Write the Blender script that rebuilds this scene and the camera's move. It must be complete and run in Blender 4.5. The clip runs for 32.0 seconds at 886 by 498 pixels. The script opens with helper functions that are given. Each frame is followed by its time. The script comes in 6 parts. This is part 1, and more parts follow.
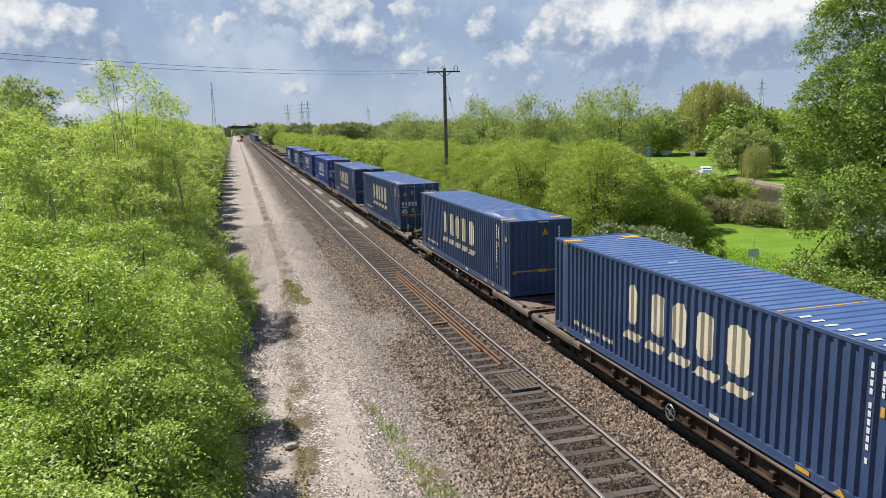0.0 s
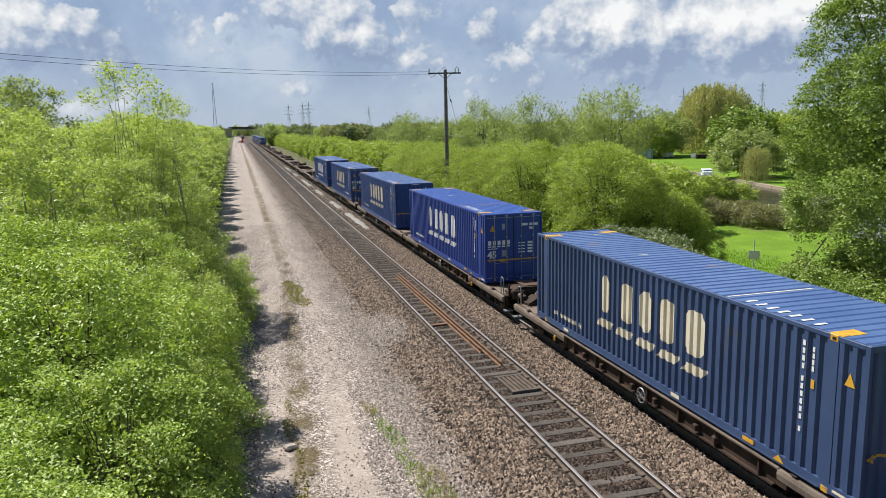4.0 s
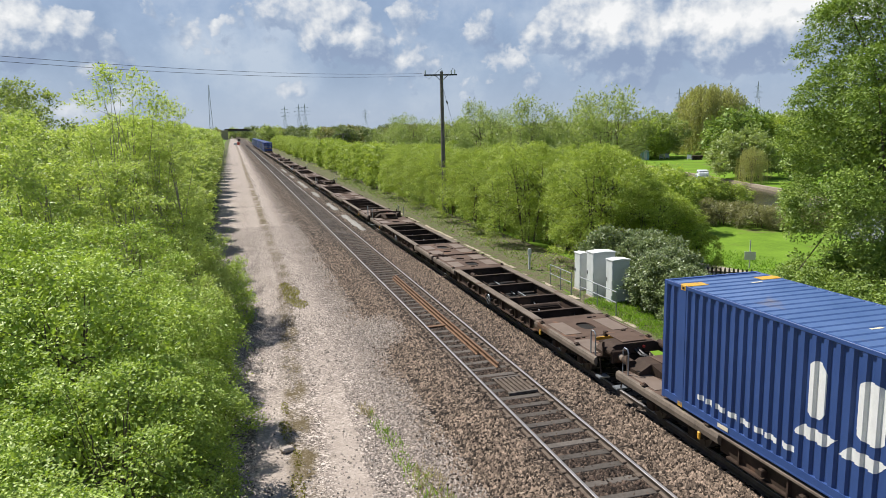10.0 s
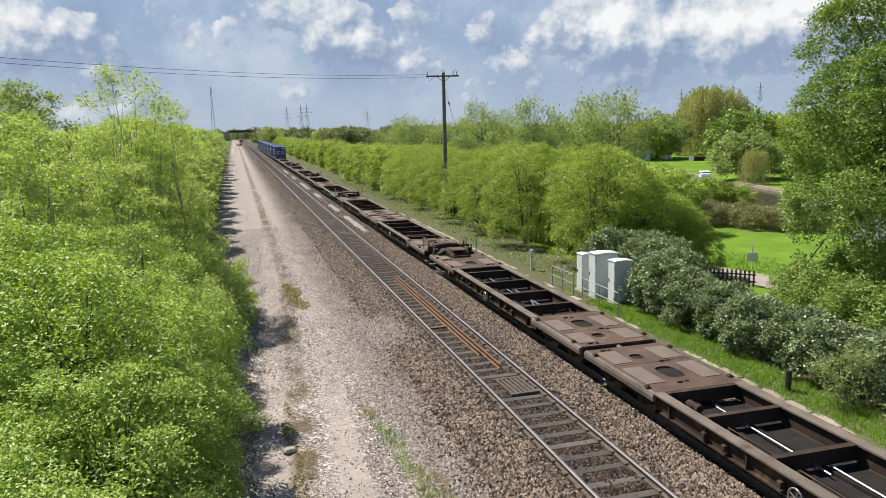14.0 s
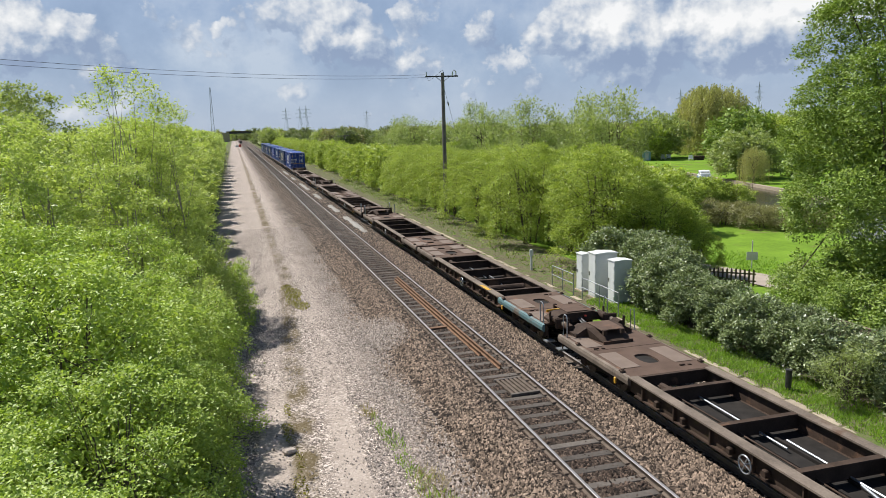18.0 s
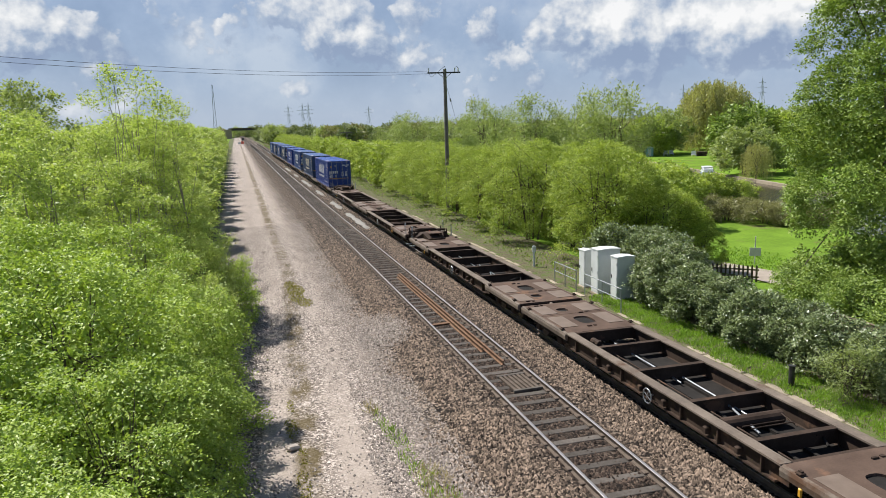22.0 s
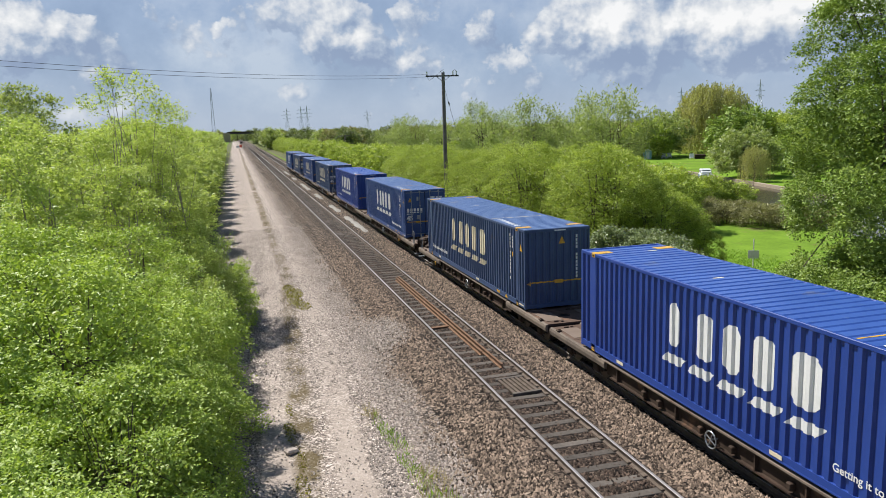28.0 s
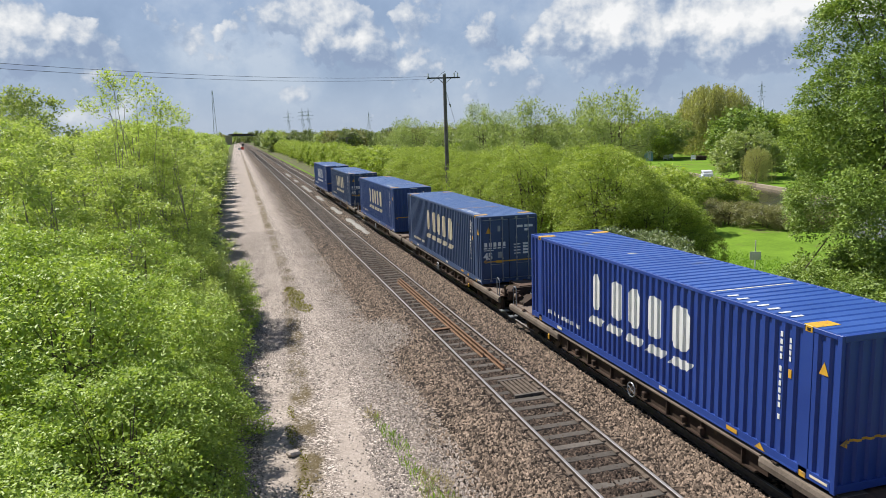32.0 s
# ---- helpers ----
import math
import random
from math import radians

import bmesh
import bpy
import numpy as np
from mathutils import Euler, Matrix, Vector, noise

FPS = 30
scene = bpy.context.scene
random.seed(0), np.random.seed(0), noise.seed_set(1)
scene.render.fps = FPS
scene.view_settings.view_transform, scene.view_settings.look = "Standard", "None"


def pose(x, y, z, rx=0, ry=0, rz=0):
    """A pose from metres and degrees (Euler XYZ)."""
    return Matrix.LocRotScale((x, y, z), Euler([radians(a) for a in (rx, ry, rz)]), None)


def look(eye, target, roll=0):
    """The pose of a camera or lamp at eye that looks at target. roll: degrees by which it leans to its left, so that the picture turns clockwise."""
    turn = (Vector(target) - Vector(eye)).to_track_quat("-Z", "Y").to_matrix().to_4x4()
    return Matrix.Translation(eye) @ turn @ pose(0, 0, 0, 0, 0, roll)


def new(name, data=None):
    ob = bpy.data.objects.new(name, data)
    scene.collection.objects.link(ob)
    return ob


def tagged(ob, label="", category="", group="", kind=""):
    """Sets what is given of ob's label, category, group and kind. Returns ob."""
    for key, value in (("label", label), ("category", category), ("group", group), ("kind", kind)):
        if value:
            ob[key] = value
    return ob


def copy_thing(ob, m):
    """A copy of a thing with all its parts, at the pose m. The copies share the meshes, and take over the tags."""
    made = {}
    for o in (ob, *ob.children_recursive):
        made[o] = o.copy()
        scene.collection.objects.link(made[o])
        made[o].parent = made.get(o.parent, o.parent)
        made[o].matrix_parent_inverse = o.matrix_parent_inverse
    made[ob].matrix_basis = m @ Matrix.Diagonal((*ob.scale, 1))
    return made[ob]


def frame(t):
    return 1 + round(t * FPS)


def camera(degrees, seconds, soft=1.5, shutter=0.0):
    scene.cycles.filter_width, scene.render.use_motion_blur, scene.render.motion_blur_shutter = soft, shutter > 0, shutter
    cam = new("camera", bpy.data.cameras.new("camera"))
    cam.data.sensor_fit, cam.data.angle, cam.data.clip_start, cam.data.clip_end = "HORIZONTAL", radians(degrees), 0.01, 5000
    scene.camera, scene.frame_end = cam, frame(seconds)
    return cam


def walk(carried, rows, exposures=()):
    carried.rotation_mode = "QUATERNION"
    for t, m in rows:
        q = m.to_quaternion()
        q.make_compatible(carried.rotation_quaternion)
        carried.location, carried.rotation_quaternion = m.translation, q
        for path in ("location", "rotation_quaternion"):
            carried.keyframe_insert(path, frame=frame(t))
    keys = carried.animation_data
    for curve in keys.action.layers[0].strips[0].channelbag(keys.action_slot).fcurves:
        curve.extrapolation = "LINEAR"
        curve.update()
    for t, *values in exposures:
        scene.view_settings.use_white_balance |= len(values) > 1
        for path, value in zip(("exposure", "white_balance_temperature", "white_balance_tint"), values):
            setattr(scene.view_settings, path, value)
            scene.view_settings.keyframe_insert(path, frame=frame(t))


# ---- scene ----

# ------------------------------------------------------------------ camera
EYE = Vector((-7.4, 0.0, 7.5))
cam = camera(62.5, 32.0, soft=0.8)
# seconds, bearing right of the line, dip below level, lean
SWAY = [(0, 15.51, 9.73, 1.37), (0.5, 15.47, 9.81, 1.35), (1, 15.47, 9.81, 1.32), (1.5, 15.54, 9.71, 1.24), (2, 15.56, 9.63, 1.26),
        (2.5, 15.56, 9.59, 1.25), (3, 15.54, 9.56, 1.25), (3.5, 15.48, 9.58, 1.24), (5.5, 15.55, 9.72, 1.11), (6, 15.57, 9.71, 1.10),
        (6.5, 15.61, 9.68, 1.18), (7, 15.60, 9.79, 1.26), (7.5, 15.55, 9.86, 1.32), (8, 15.51, 9.81, 1.35), (8.5, 15.58, 9.67, 1.36),
        (9, 15.63, 9.59, 1.28), (9.5, 15.71, 9.54, 1.34), (10, 15.75, 9.50, 1.30), (10.5, 15.74, 9.52, 1.28), (11, 15.70, 9.60, 1.25),
        (11.5, 15.64, 9.61, 1.35), (12, 15.58, 9.67, 1.36), (12.5, 15.58, 9.58, 1.35), (13, 15.58, 9.47, 1.36), (13.5, 15.59, 9.41, 1.35),
        (14, 15.59, 9.41, 1.35), (14.5, 15.61, 9.51, 1.48), (16.5, 15.57, 9.49, 1.60), (17, 15.62, 9.46, 1.54), (17.5, 15.63, 9.40, 1.53),
        (18, 15.61, 9.39, 1.54), (18.5, 15.56, 9.46, 1.54), (19, 15.47, 9.57, 1.63), (19.5, 15.46, 9.57, 1.62), (20, 15.50, 9.56, 1.63),
        (20.5, 15.49, 9.55, 1.58), (21, 15.46, 9.57, 1.62), (21.5, 15.45, 9.59, 1.61), (22, 15.40, 9.66, 1.69), (22.5, 15.36, 9.72, 1.75),
        (23, 15.36, 9.70, 1.70), (23.5, 15.42, 9.64, 1.68), (24, 15.47, 9.55, 1.68), (24.5, 15.51, 9.51, 1.64), (25, 15.52, 9.49, 1.67),
        (25.5, 15.45, 9.54, 1.71), (27.5, 15.49, 9.43, 1.78), (28, 15.52, 9.42, 1.77), (28.5, 15.49, 9.41, 1.79), (29, 15.42, 9.44, 1.88),
        (29.5, 15.36, 9.49, 1.86), (30, 15.35, 9.42, 1.88), (30.5, 15.37, 9.36, 1.92), (31, 15.36, 9.29, 1.88), (31.5, 15.39, 9.28, 1.89),
        (32, 15.40, 9.27, 1.87)]


def sight(yaw, dip, lean):
    a, b = radians(yaw), radians(dip)
    way = Vector((math.sin(a) * math.cos(b), math.cos(a) * math.cos(b), -math.sin(b)))
    return look(EYE, EYE + way, -lean)


walk(cam, [(t, sight(a, b, c)) for t, a, b, c in SWAY])

# ------------------------------------------------------------------ light
SUN_EL, SUN_AZ = radians(53), radians(54)      # azimuth from -x towards +y
to_sun = Vector((-math.cos(SUN_EL) * math.cos(SUN_AZ), math.cos(SUN_EL) * math.sin(SUN_AZ), math.sin(SUN_EL)))
sun = new("sun", bpy.data.lights.new("sun", "SUN"))
sun.data.energy, sun.data.angle, sun.data.color = 5.0, radians(0.6), (1.0, 0.965, 0.91)
sun.matrix_world = look(to_sun * 100, (0, 0, 0))
scene.view_settings.exposure = 0.63


def link(nt, a, b):
    nt.links.new(a, b)


def node(nt, kind, **values):
    n = nt.nodes.new(kind)
    for key, value in values.items():
        if key in n.inputs:
            n.inputs[key].default_value = value
    return n


def ramp(nt, fac, stops):
    r = nt.nodes.new("ShaderNodeValToRGB")
    while len(r.color_ramp.elements) < len(stops):
        r.color_ramp.elements.new(0.5)
    for e, (p, c) in zip(r.color_ramp.elements, stops):
        e.position, e.color = p, (*c, 1) if len(c) == 3 else c
    nt.links.new(fac, r.inputs[0])
    return r.outputs[0]


def maths(nt, op, a, b=None):
    n = nt.nodes.new("ShaderNodeMath")
    n.operation = op
    for i, v in enumerate((a, b)):
        if v is None:
            continue
        if isinstance(v, (int, float)):
            n.inputs[i].default_value = v
        else:
            nt.links.new(v, n.inputs[i])
    return n.outputs[0]


def mixed(nt, fac, a, b, blend="MIX"):
    n = nt.nodes.new("ShaderNodeMix")
    n.data_type, n.blend_type = "RGBA", blend
    for sock, v in ((n.inputs[0], fac), (n.inputs[6], a), (n.inputs[7], b)):
        if isinstance(v, (int, float)):
            sock.default_value = v
        elif isinstance(v, tuple):
            sock.default_value = (*v, 1)
        else:
            nt.links.new(v, sock)
    return n.outputs[2]


def noise_tex(nt, vec, scale, detail=4, rough=0.55, lac=2.0):
    n = nt.nodes.new("ShaderNodeTexNoise")
    n.inputs["Scale"].default_value, n.inputs["Detail"].default_value = scale, detail
    n.inputs["Roughness"].default_value, n.inputs["Lacunarity"].default_value = rough, lac
    if vec is not None:
        nt.links.new(vec, n.inputs["Vector"])
    return n.outputs[0]


def make_world():
    w = bpy.data.worlds.new("sky")
    scene.world = w
    w.use_nodes = True
    nt = w.node_tree
    nt.nodes.clear()
    out, bg = nt.nodes.new("ShaderNodeOutputWorld"), nt.nodes.new("ShaderNodeBackground")
    sky = nt.nodes.new("ShaderNodeTexSky")
    sky.sky_type, sky.sun_disc = "NISHITA", False
    sky.sun_elevation = SUN_EL
    sky.sun_rotation = math.atan2(to_sun.x, to_sun.y)
    tc = nt.nodes.new("ShaderNodeTexCoord")
    sep = nt.nodes.new("ShaderNodeSeparateXYZ")
    link(nt, tc.outputs["Generated"], sep.inputs[0])
    up = maths(nt, "MAXIMUM", sep.outputs[2], 0.0)
    bearing = maths(nt, "ARCTAN2", sep.outputs[0], sep.outputs[1])
    # heaped clouds: bearing and height in degrees, half width, half height, weight
    heaps_at = [(-14.5, 7.6, 3.2, 1.6, 0.8), (-2.6, 6.9, 1.6, 1.5, 0.45), (6.2, 8.6, 3.0, 2.0, 0.65), (11.0, 5.8, 2.4, 1.6, 0.5), (14.0, 8.3, 2.0, 1.8, 0.35),
                (20.5, 5.4, 3.0, 1.5, 0.45), (28.6, 7.2, 3.6, 2.3, 1.0), (35.2, 6.6, 3.6, 1.8, 0.95), (40.5, 7.6, 3.0, 2.6, 0.95), (38.0, 3.9, 4.6, 0.9, 0.5),
                (4.0, 2.9, 2.6, 0.7, 0.3), (-9.0, 1.6, 5.0, 0.8, 0.35), (48.0, 8.0, 5.0, 3.0, 0.6)]

    def shifted(dx, dz):
        c = nt.nodes.new("ShaderNodeCombineXYZ")
        link(nt, maths(nt, "ADD", bearing, dx), c.inputs[0])
        link(nt, maths(nt, "MULTIPLY", maths(nt, "ADD", up, dz), 1.05), c.inputs[1])
        return c.outputs[0]

    def gathered(dx, dz):
        total = None
        for az, el, wide, tall, weight in heaps_at:
            p = maths(nt, "MULTIPLY", maths(nt, "ADD", bearing, dx - radians(az)), 1 / radians(wide))
            q = maths(nt, "MULTIPLY", maths(nt, "ADD", up, dz - math.sin(radians(el))), 1 / radians(tall))
            g = maths(nt, "MULTIPLY", maths(nt, "EXPONENT", maths(nt, "MULTIPLY", maths(nt, "ADD", maths(nt, "MULTIPLY", p, p), maths(nt, "MULTIPLY", q, q)), -0.8)), weight)
            total = g if total is None else maths(nt, "ADD", total, g)
        return total

    def billows(dx, dz):
        """Cauliflower lobes of several sizes on a warped sky."""
        v = shifted(dx, dz)
        warp = nt.nodes.new("ShaderNodeTexNoise")
        warp.inputs["Scale"].default_value, warp.inputs["Detail"].default_value = 14.0, 5
        link(nt, v, warp.inputs["Vector"])
        m = nt.nodes.new("ShaderNodeVectorMath")
        m.operation = "MULTIPLY_ADD"
        link(nt, warp.outputs["Color"], m.inputs[0])
        m.inputs[1].default_value = (0.055, 0.055, 0.0)
        link(nt, v, m.inputs[2])
        vo = nt.nodes.new("ShaderNodeTexVoronoi")
        vo.feature, vo.normalize = "SMOOTH_F1", True
        vo.inputs["Scale"].default_value, vo.inputs["Smoothness"].default_value = 17.0, 0.45
        vo.inputs["Detail"].default_value, vo.inputs["Roughness"].default_value = 3.0, 0.55
        link(nt, m.outputs[0], vo.inputs["Vector"])
        broad = noise_tex(nt, v, 6.5, 9, 0.6)
        return maths(nt, "ADD", maths(nt, "MULTIPLY", maths(nt, "SUBTRACT", 0.5, vo.outputs["Distance"]), 0.75), maths(nt, "MULTIPLY", broad, 1.15))

    here, lit = billows(0, 0), billows(-0.010, 0.014)
    mass, mass_up = gathered(0, 0), gathered(-0.008, 0.03)
    depth = maths(nt, "ADD", here, maths(nt, "MULTIPLY", mass, 0.46))
    cover = ramp(nt, depth, [(0.79, (0, 0, 0)), (0.83, (0.75, 0.75, 0.75)), (0.93, (1, 1, 1))])
    tone = maths(nt, "ADD", maths(nt, "MULTIPLY", maths(nt, "SUBTRACT", here, lit), 3.6), maths(nt, "MULTIPLY", maths(nt, "SUBTRACT", mass, mass_up), 0.55))
    tone = maths(nt, "ADD", tone, maths(nt, "ADD", 0.17, maths(nt, "MULTIPLY", mass, 0.40)))
    cloud = ramp(nt, tone, [(0.05, (2.3, 2.95, 4.2)), (0.32, (3.3, 3.95, 5.0)), (0.55, (5.0, 5.35, 5.9)), (0.80, (6.5, 6.65, 6.8)), (1.0, (7.6, 7.6, 7.6))])
    # grey-blue layer behind the heaps, torn and paler towards the horizon
    layer = ramp(nt, maths(nt, "ADD", noise_tex(nt, shifted(0.4, 0.2), 5.0, 8, 0.58), maths(nt, "MULTIPLY", noise_tex(nt, shifted(0, 0), 22.0, 6, 0.6), 0.18)),
                 [(0.46, (1.85, 2.55, 3.9)), (0.58, (2.45, 3.2, 4.6)), (0.72, (4.0, 4.6, 5.6))])
    air = ramp(nt, up, [(0.0, (3.5, 4.3, 5.5)), (0.05, (3.2, 4.05, 5.5)), (0.25, (1.7, 2.6, 4.4)), (0.5, (0.75, 1.35, 2.7)), (1.0, (0.42, 0.85, 1.9))])
    low = ramp(nt, up, [(0.015, (0.25, 0.25, 0.25)), (0.10, (0.95, 0.95, 0.95)), (0.22, (0.8, 0.8, 0.8)), (0.5, (0.1, 0.1, 0.1))])
    clear = mixed(nt, 0.12, mixed(nt, low, air, layer), sky.outputs[0])
    thin = ramp(nt, up, [(0.0, (0.1, 0.1, 0.1)), (0.05, (0.8, 0.8, 0.8)), (0.09, (1, 1, 1)), (0.2, (0.85, 0.85, 0.85)), (0.5, (0.15, 0.15, 0.15))])
    link(nt, mixed(nt, maths(nt, "MULTIPLY", cover, thin), clear, cloud), bg.inputs[0])
    bg.inputs[1].default_value = 0.082
    link(nt, bg.outputs[0], out.inputs[0])


make_world()

# ------------------------------------------------------------------ materials
MATS = {}


def material(name, dark, light, rough=0.7, metal=0.0, scale=3.0, fine=40.0, bump=0.15, stain=None, stain_at=0.6, per="", spread=0.15, coords="Object", stretch=(1, 1, 1)):
    """Two tones mixed by coarse and fine noise, fine relief, optional stains of a third tone."""
    m = bpy.data.materials.new(name)
    m.use_nodes = True
    nt = m.node_tree
    b = nt.nodes["Principled BSDF"]
    tc = nt.nodes.new("ShaderNodeTexCoord")
    mp = nt.nodes.new("ShaderNodeMapping")
    mp.inputs["Scale"].default_value = stretch
    link(nt, tc.outputs[coords], mp.inputs[0])
    v = mp.outputs[0]
    coarse, small = noise_tex(nt, v, scale, 5), noise_tex(nt, v, fine, 3)
    f = maths(nt, "ADD", maths(nt, "MULTIPLY", coarse, 0.65), maths(nt, "MULTIPLY", small, 0.35))
    col = mixed(nt, ramp(nt, f, [(0.32, (0, 0, 0)), (0.68, (1, 1, 1))]), dark, light)
    if stain:
        s = noise_tex(nt, v, scale * 0.55, 8, 0.65)
        col = mixed(nt, ramp(nt, s, [(stain_at, (0, 0, 0)), (stain_at + 0.09, (1, 1, 1))]), col, stain)
    if per:
        r = nt.nodes.new("ShaderNodeObjectInfo").outputs["Random"] if per == "object" else nt.nodes.new("ShaderNodeNewGeometry").outputs["Random Per Island"]
        col = mixed(nt, 1.0, col, ramp(nt, r, [(0, (1 - spread,) * 3), (1, (1 + spread,) * 3)]), "MULTIPLY")
    link(nt, col, b.inputs["Base Color"])
    link(nt, maths(nt, "ADD", maths(nt, "MULTIPLY", small, 0.25), rough - 0.12), b.inputs["Roughness"])
    b.inputs["Metallic"].default_value = metal
    if bump:
        bp = nt.nodes.new("ShaderNodeBump")
        bp.inputs["Strength"].default_value, bp.inputs["Distance"].default_value = bump, 0.02
        link(nt, f, bp.inputs["Height"])
        link(nt, bp.outputs[0], b.inputs["Normal"])
    MATS[name] = m
    return m


def leaf_material(name, dark, light, glow=0.45, gloss=0.45, sheen=0.035):
    """Leaves: a tone of its own for each leaf, light through the blade, slight sheen."""
    m = bpy.data.materials.new(name)
    m.use_nodes = True
    nt = m.node_tree
    nt.nodes.clear()
    out = nt.nodes.new("ShaderNodeOutputMaterial")
    r = nt.nodes.new("ShaderNodeNewGeometry").outputs["Random Per Island"]
    tc = nt.nodes.new("ShaderNodeTexCoord")
    n = noise_tex(nt, tc.outputs["Object"], 0.9, 3)
    f = maths(nt, "ADD", maths(nt, "MULTIPLY", r, 0.5), maths(nt, "MULTIPLY", n, 0.5))
    col = mixed(nt, ramp(nt, f, [(0.15, (0, 0, 0)), (0.85, (1, 1, 1))]), dark, light)
    d, t, g = nt.nodes.new("ShaderNodeBsdfDiffuse"), nt.nodes.new("ShaderNodeBsdfTranslucent"), nt.nodes.new("ShaderNodeBsdfGlossy")
    g.inputs["Roughness"].default_value = gloss
    link(nt, col, d.inputs[0])
    link(nt, mixed(nt, 1.0, col, (1.15, 1.18, 0.60), "MULTIPLY"), t.inputs[0])
    m1, m2 = nt.nodes.new("ShaderNodeMixShader"), nt.nodes.new("ShaderNodeMixShader")
    m1.inputs[0].default_value = glow
    link(nt, d.outputs[0], m1.inputs[1]), link(nt, t.outputs[0], m1.inputs[2])
    m2.inputs[0].default_value = sheen
    link(nt, m1.outputs[0], m2.inputs[1]), link(nt, g.outputs[0], m2.inputs[2])
    link(nt, m2.outputs[0], out.inputs[0])
    MATS[name] = m
    return m


PAINT_ROYAL = material("royal blue paint", (0.012, 0.040, 0.21), (0.021, 0.058, 0.27), 0.42, 0, 0.7, 30, 0.04, (0.05, 0.06, 0.12), 0.68)
PAINT_MID = material("worn blue paint", (0.020, 0.053, 0.175), (0.034, 0.077, 0.232), 0.48, 0, 0.8, 30, 0.05, (0.07, 0.06, 0.07), 0.66)
PAINT_NAVY = material("faded navy paint", (0.024, 0.048, 0.116), (0.044, 0.077, 0.166), 0.52, 0, 0.9, 28, 0.06, (0.085, 0.065, 0.055), 0.64)
# roofs get paler blues than the sides
ROOF_ROYAL = material("royal blue roof paint", (0.023, 0.066, 0.265), (0.042, 0.104, 0.36), 0.34, 0, 1.2, 26, 0.05, (0.10, 0.12, 0.2), 0.64)
ROOF_MID = material("paler blue roof paint", (0.052, 0.102, 0.24), (0.094, 0.158, 0.325), 0.36, 0, 1.2, 26, 0.05, (0.16, 0.16, 0.2), 0.62)
WHITE_MARK = material("white vinyl", (0.62, 0.62, 0.60), (0.76, 0.76, 0.74), 0.5, 0, 2, 20, 0.02)
CREAM_MARK = material("yellowed vinyl", (0.56, 0.48, 0.33), (0.70, 0.64, 0.50), 0.55, 0, 1.5, 20, 0.02, (0.45, 0.36, 0.22), 0.62)
YELLOW = material("orange-yellow paint", (0.50, 0.25, 0.02), (0.64, 0.36, 0.03), 0.5, 0, 6, 40, 0.05, (0.16, 0.12, 0.08), 0.56)
GALV = material("galvanised bar", (0.22, 0.24, 0.26), (0.36, 0.38, 0.40), 0.4, 0.6, 5, 40, 0.05)
DECK = material("rusty wagon deck", (0.066, 0.043, 0.032), (0.124, 0.083, 0.062), 0.75, 0, 1.6, 22, 0.14, (0.175, 0.098, 0.062), 0.58)
PLATE = material("worn steel plate", (0.125, 0.090, 0.067), (0.185, 0.137, 0.105), 0.65, 0.1, 2.4, 30, 0.1)
FRAME = material("grimy brown frame", (0.028, 0.019, 0.014), (0.070, 0.047, 0.035), 0.8, 0, 2.2, 24, 0.15, (0.115, 0.066, 0.042), 0.58)
SILL = material("dusty sill steel", (0.085, 0.068, 0.055), (0.21, 0.17, 0.135), 0.75, 0, 1.1, 18, 0.1, (0.09, 0.05, 0.03), 0.60)
BLACK = material("near-black underframe", (0.012, 0.011, 0.010), (0.030, 0.026, 0.023), 0.8, 0, 3, 20, 0.1)
WHEEL = material("worn wheel steel", (0.05, 0.04, 0.035), (0.12, 0.10, 0.085), 0.55, 0.5, 4, 20, 0.1)
RAIL_TOP = material("polished rail head", (0.30, 0.28, 0.27), (0.42, 0.395, 0.385), 0.38, 0.6, 1.5, 40, 0.03)
RAIL_SIDE = material("rusty rail web", (0.075, 0.056, 0.044), (0.14, 0.11, 0.088), 0.8, 0, 5, 40, 0.15)
RUST_RAIL = material("orange rusted rail", (0.105, 0.058, 0.035), (0.20, 0.120, 0.074), 0.8, 0, 5, 40, 0.15)
SLEEPER = material("weathered sleeper", (0.058, 0.050, 0.043), (0.125, 0.109, 0.095), 0.85, 0, 4, 30, 0.3, (0.06, 0.045, 0.035), 0.6, "object", 0.25)
CABINET = material("grey-white cabinet paint", (0.52, 0.54, 0.53), (0.64, 0.66, 0.65), 0.5, 0, 2, 20, 0.03, (0.38, 0.38, 0.34), 0.63)
CONCRETE = material("weathered concrete", (0.24, 0.20, 0.15), (0.38, 0.32, 0.24), 0.85, 0, 3, 30, 0.2, (0.10, 0.12, 0.05), 0.6, "object", 0.15)
WOOD_POLE = material("creosoted pole", (0.09, 0.078, 0.068), (0.19, 0.17, 0.15), 0.85, 0, 2, 30, 0.2)
FENCE_WOOD = material("weathered fence boards", (0.10, 0.075, 0.05), (0.20, 0.16, 0.11), 0.85, 0, 3, 30, 0.2, None, 0.6, "object", 0.25)
BARK = material("bark", (0.07, 0.055, 0.042), (0.16, 0.135, 0.105), 0.9, 0, 5, 30, 0.3)
BIRCH = material("pale birch bark", (0.15, 0.13, 0.11), (0.38, 0.35, 0.30), 0.8, 0, 6, 30, 0.2)
DARK_STONE = material("oil-darkened ballast stone", (0.014, 0.010, 0.008), (0.095, 0.066, 0.050), 0.8, 0, 9, 60, 0.2, None, 0.6, "island", 0.9)
STONE = material("ballast stone", (0.034, 0.026, 0.020), (0.265, 0.198, 0.150), 0.85, 0, 9, 60, 0.2, None, 0.6, "island", 0.9)
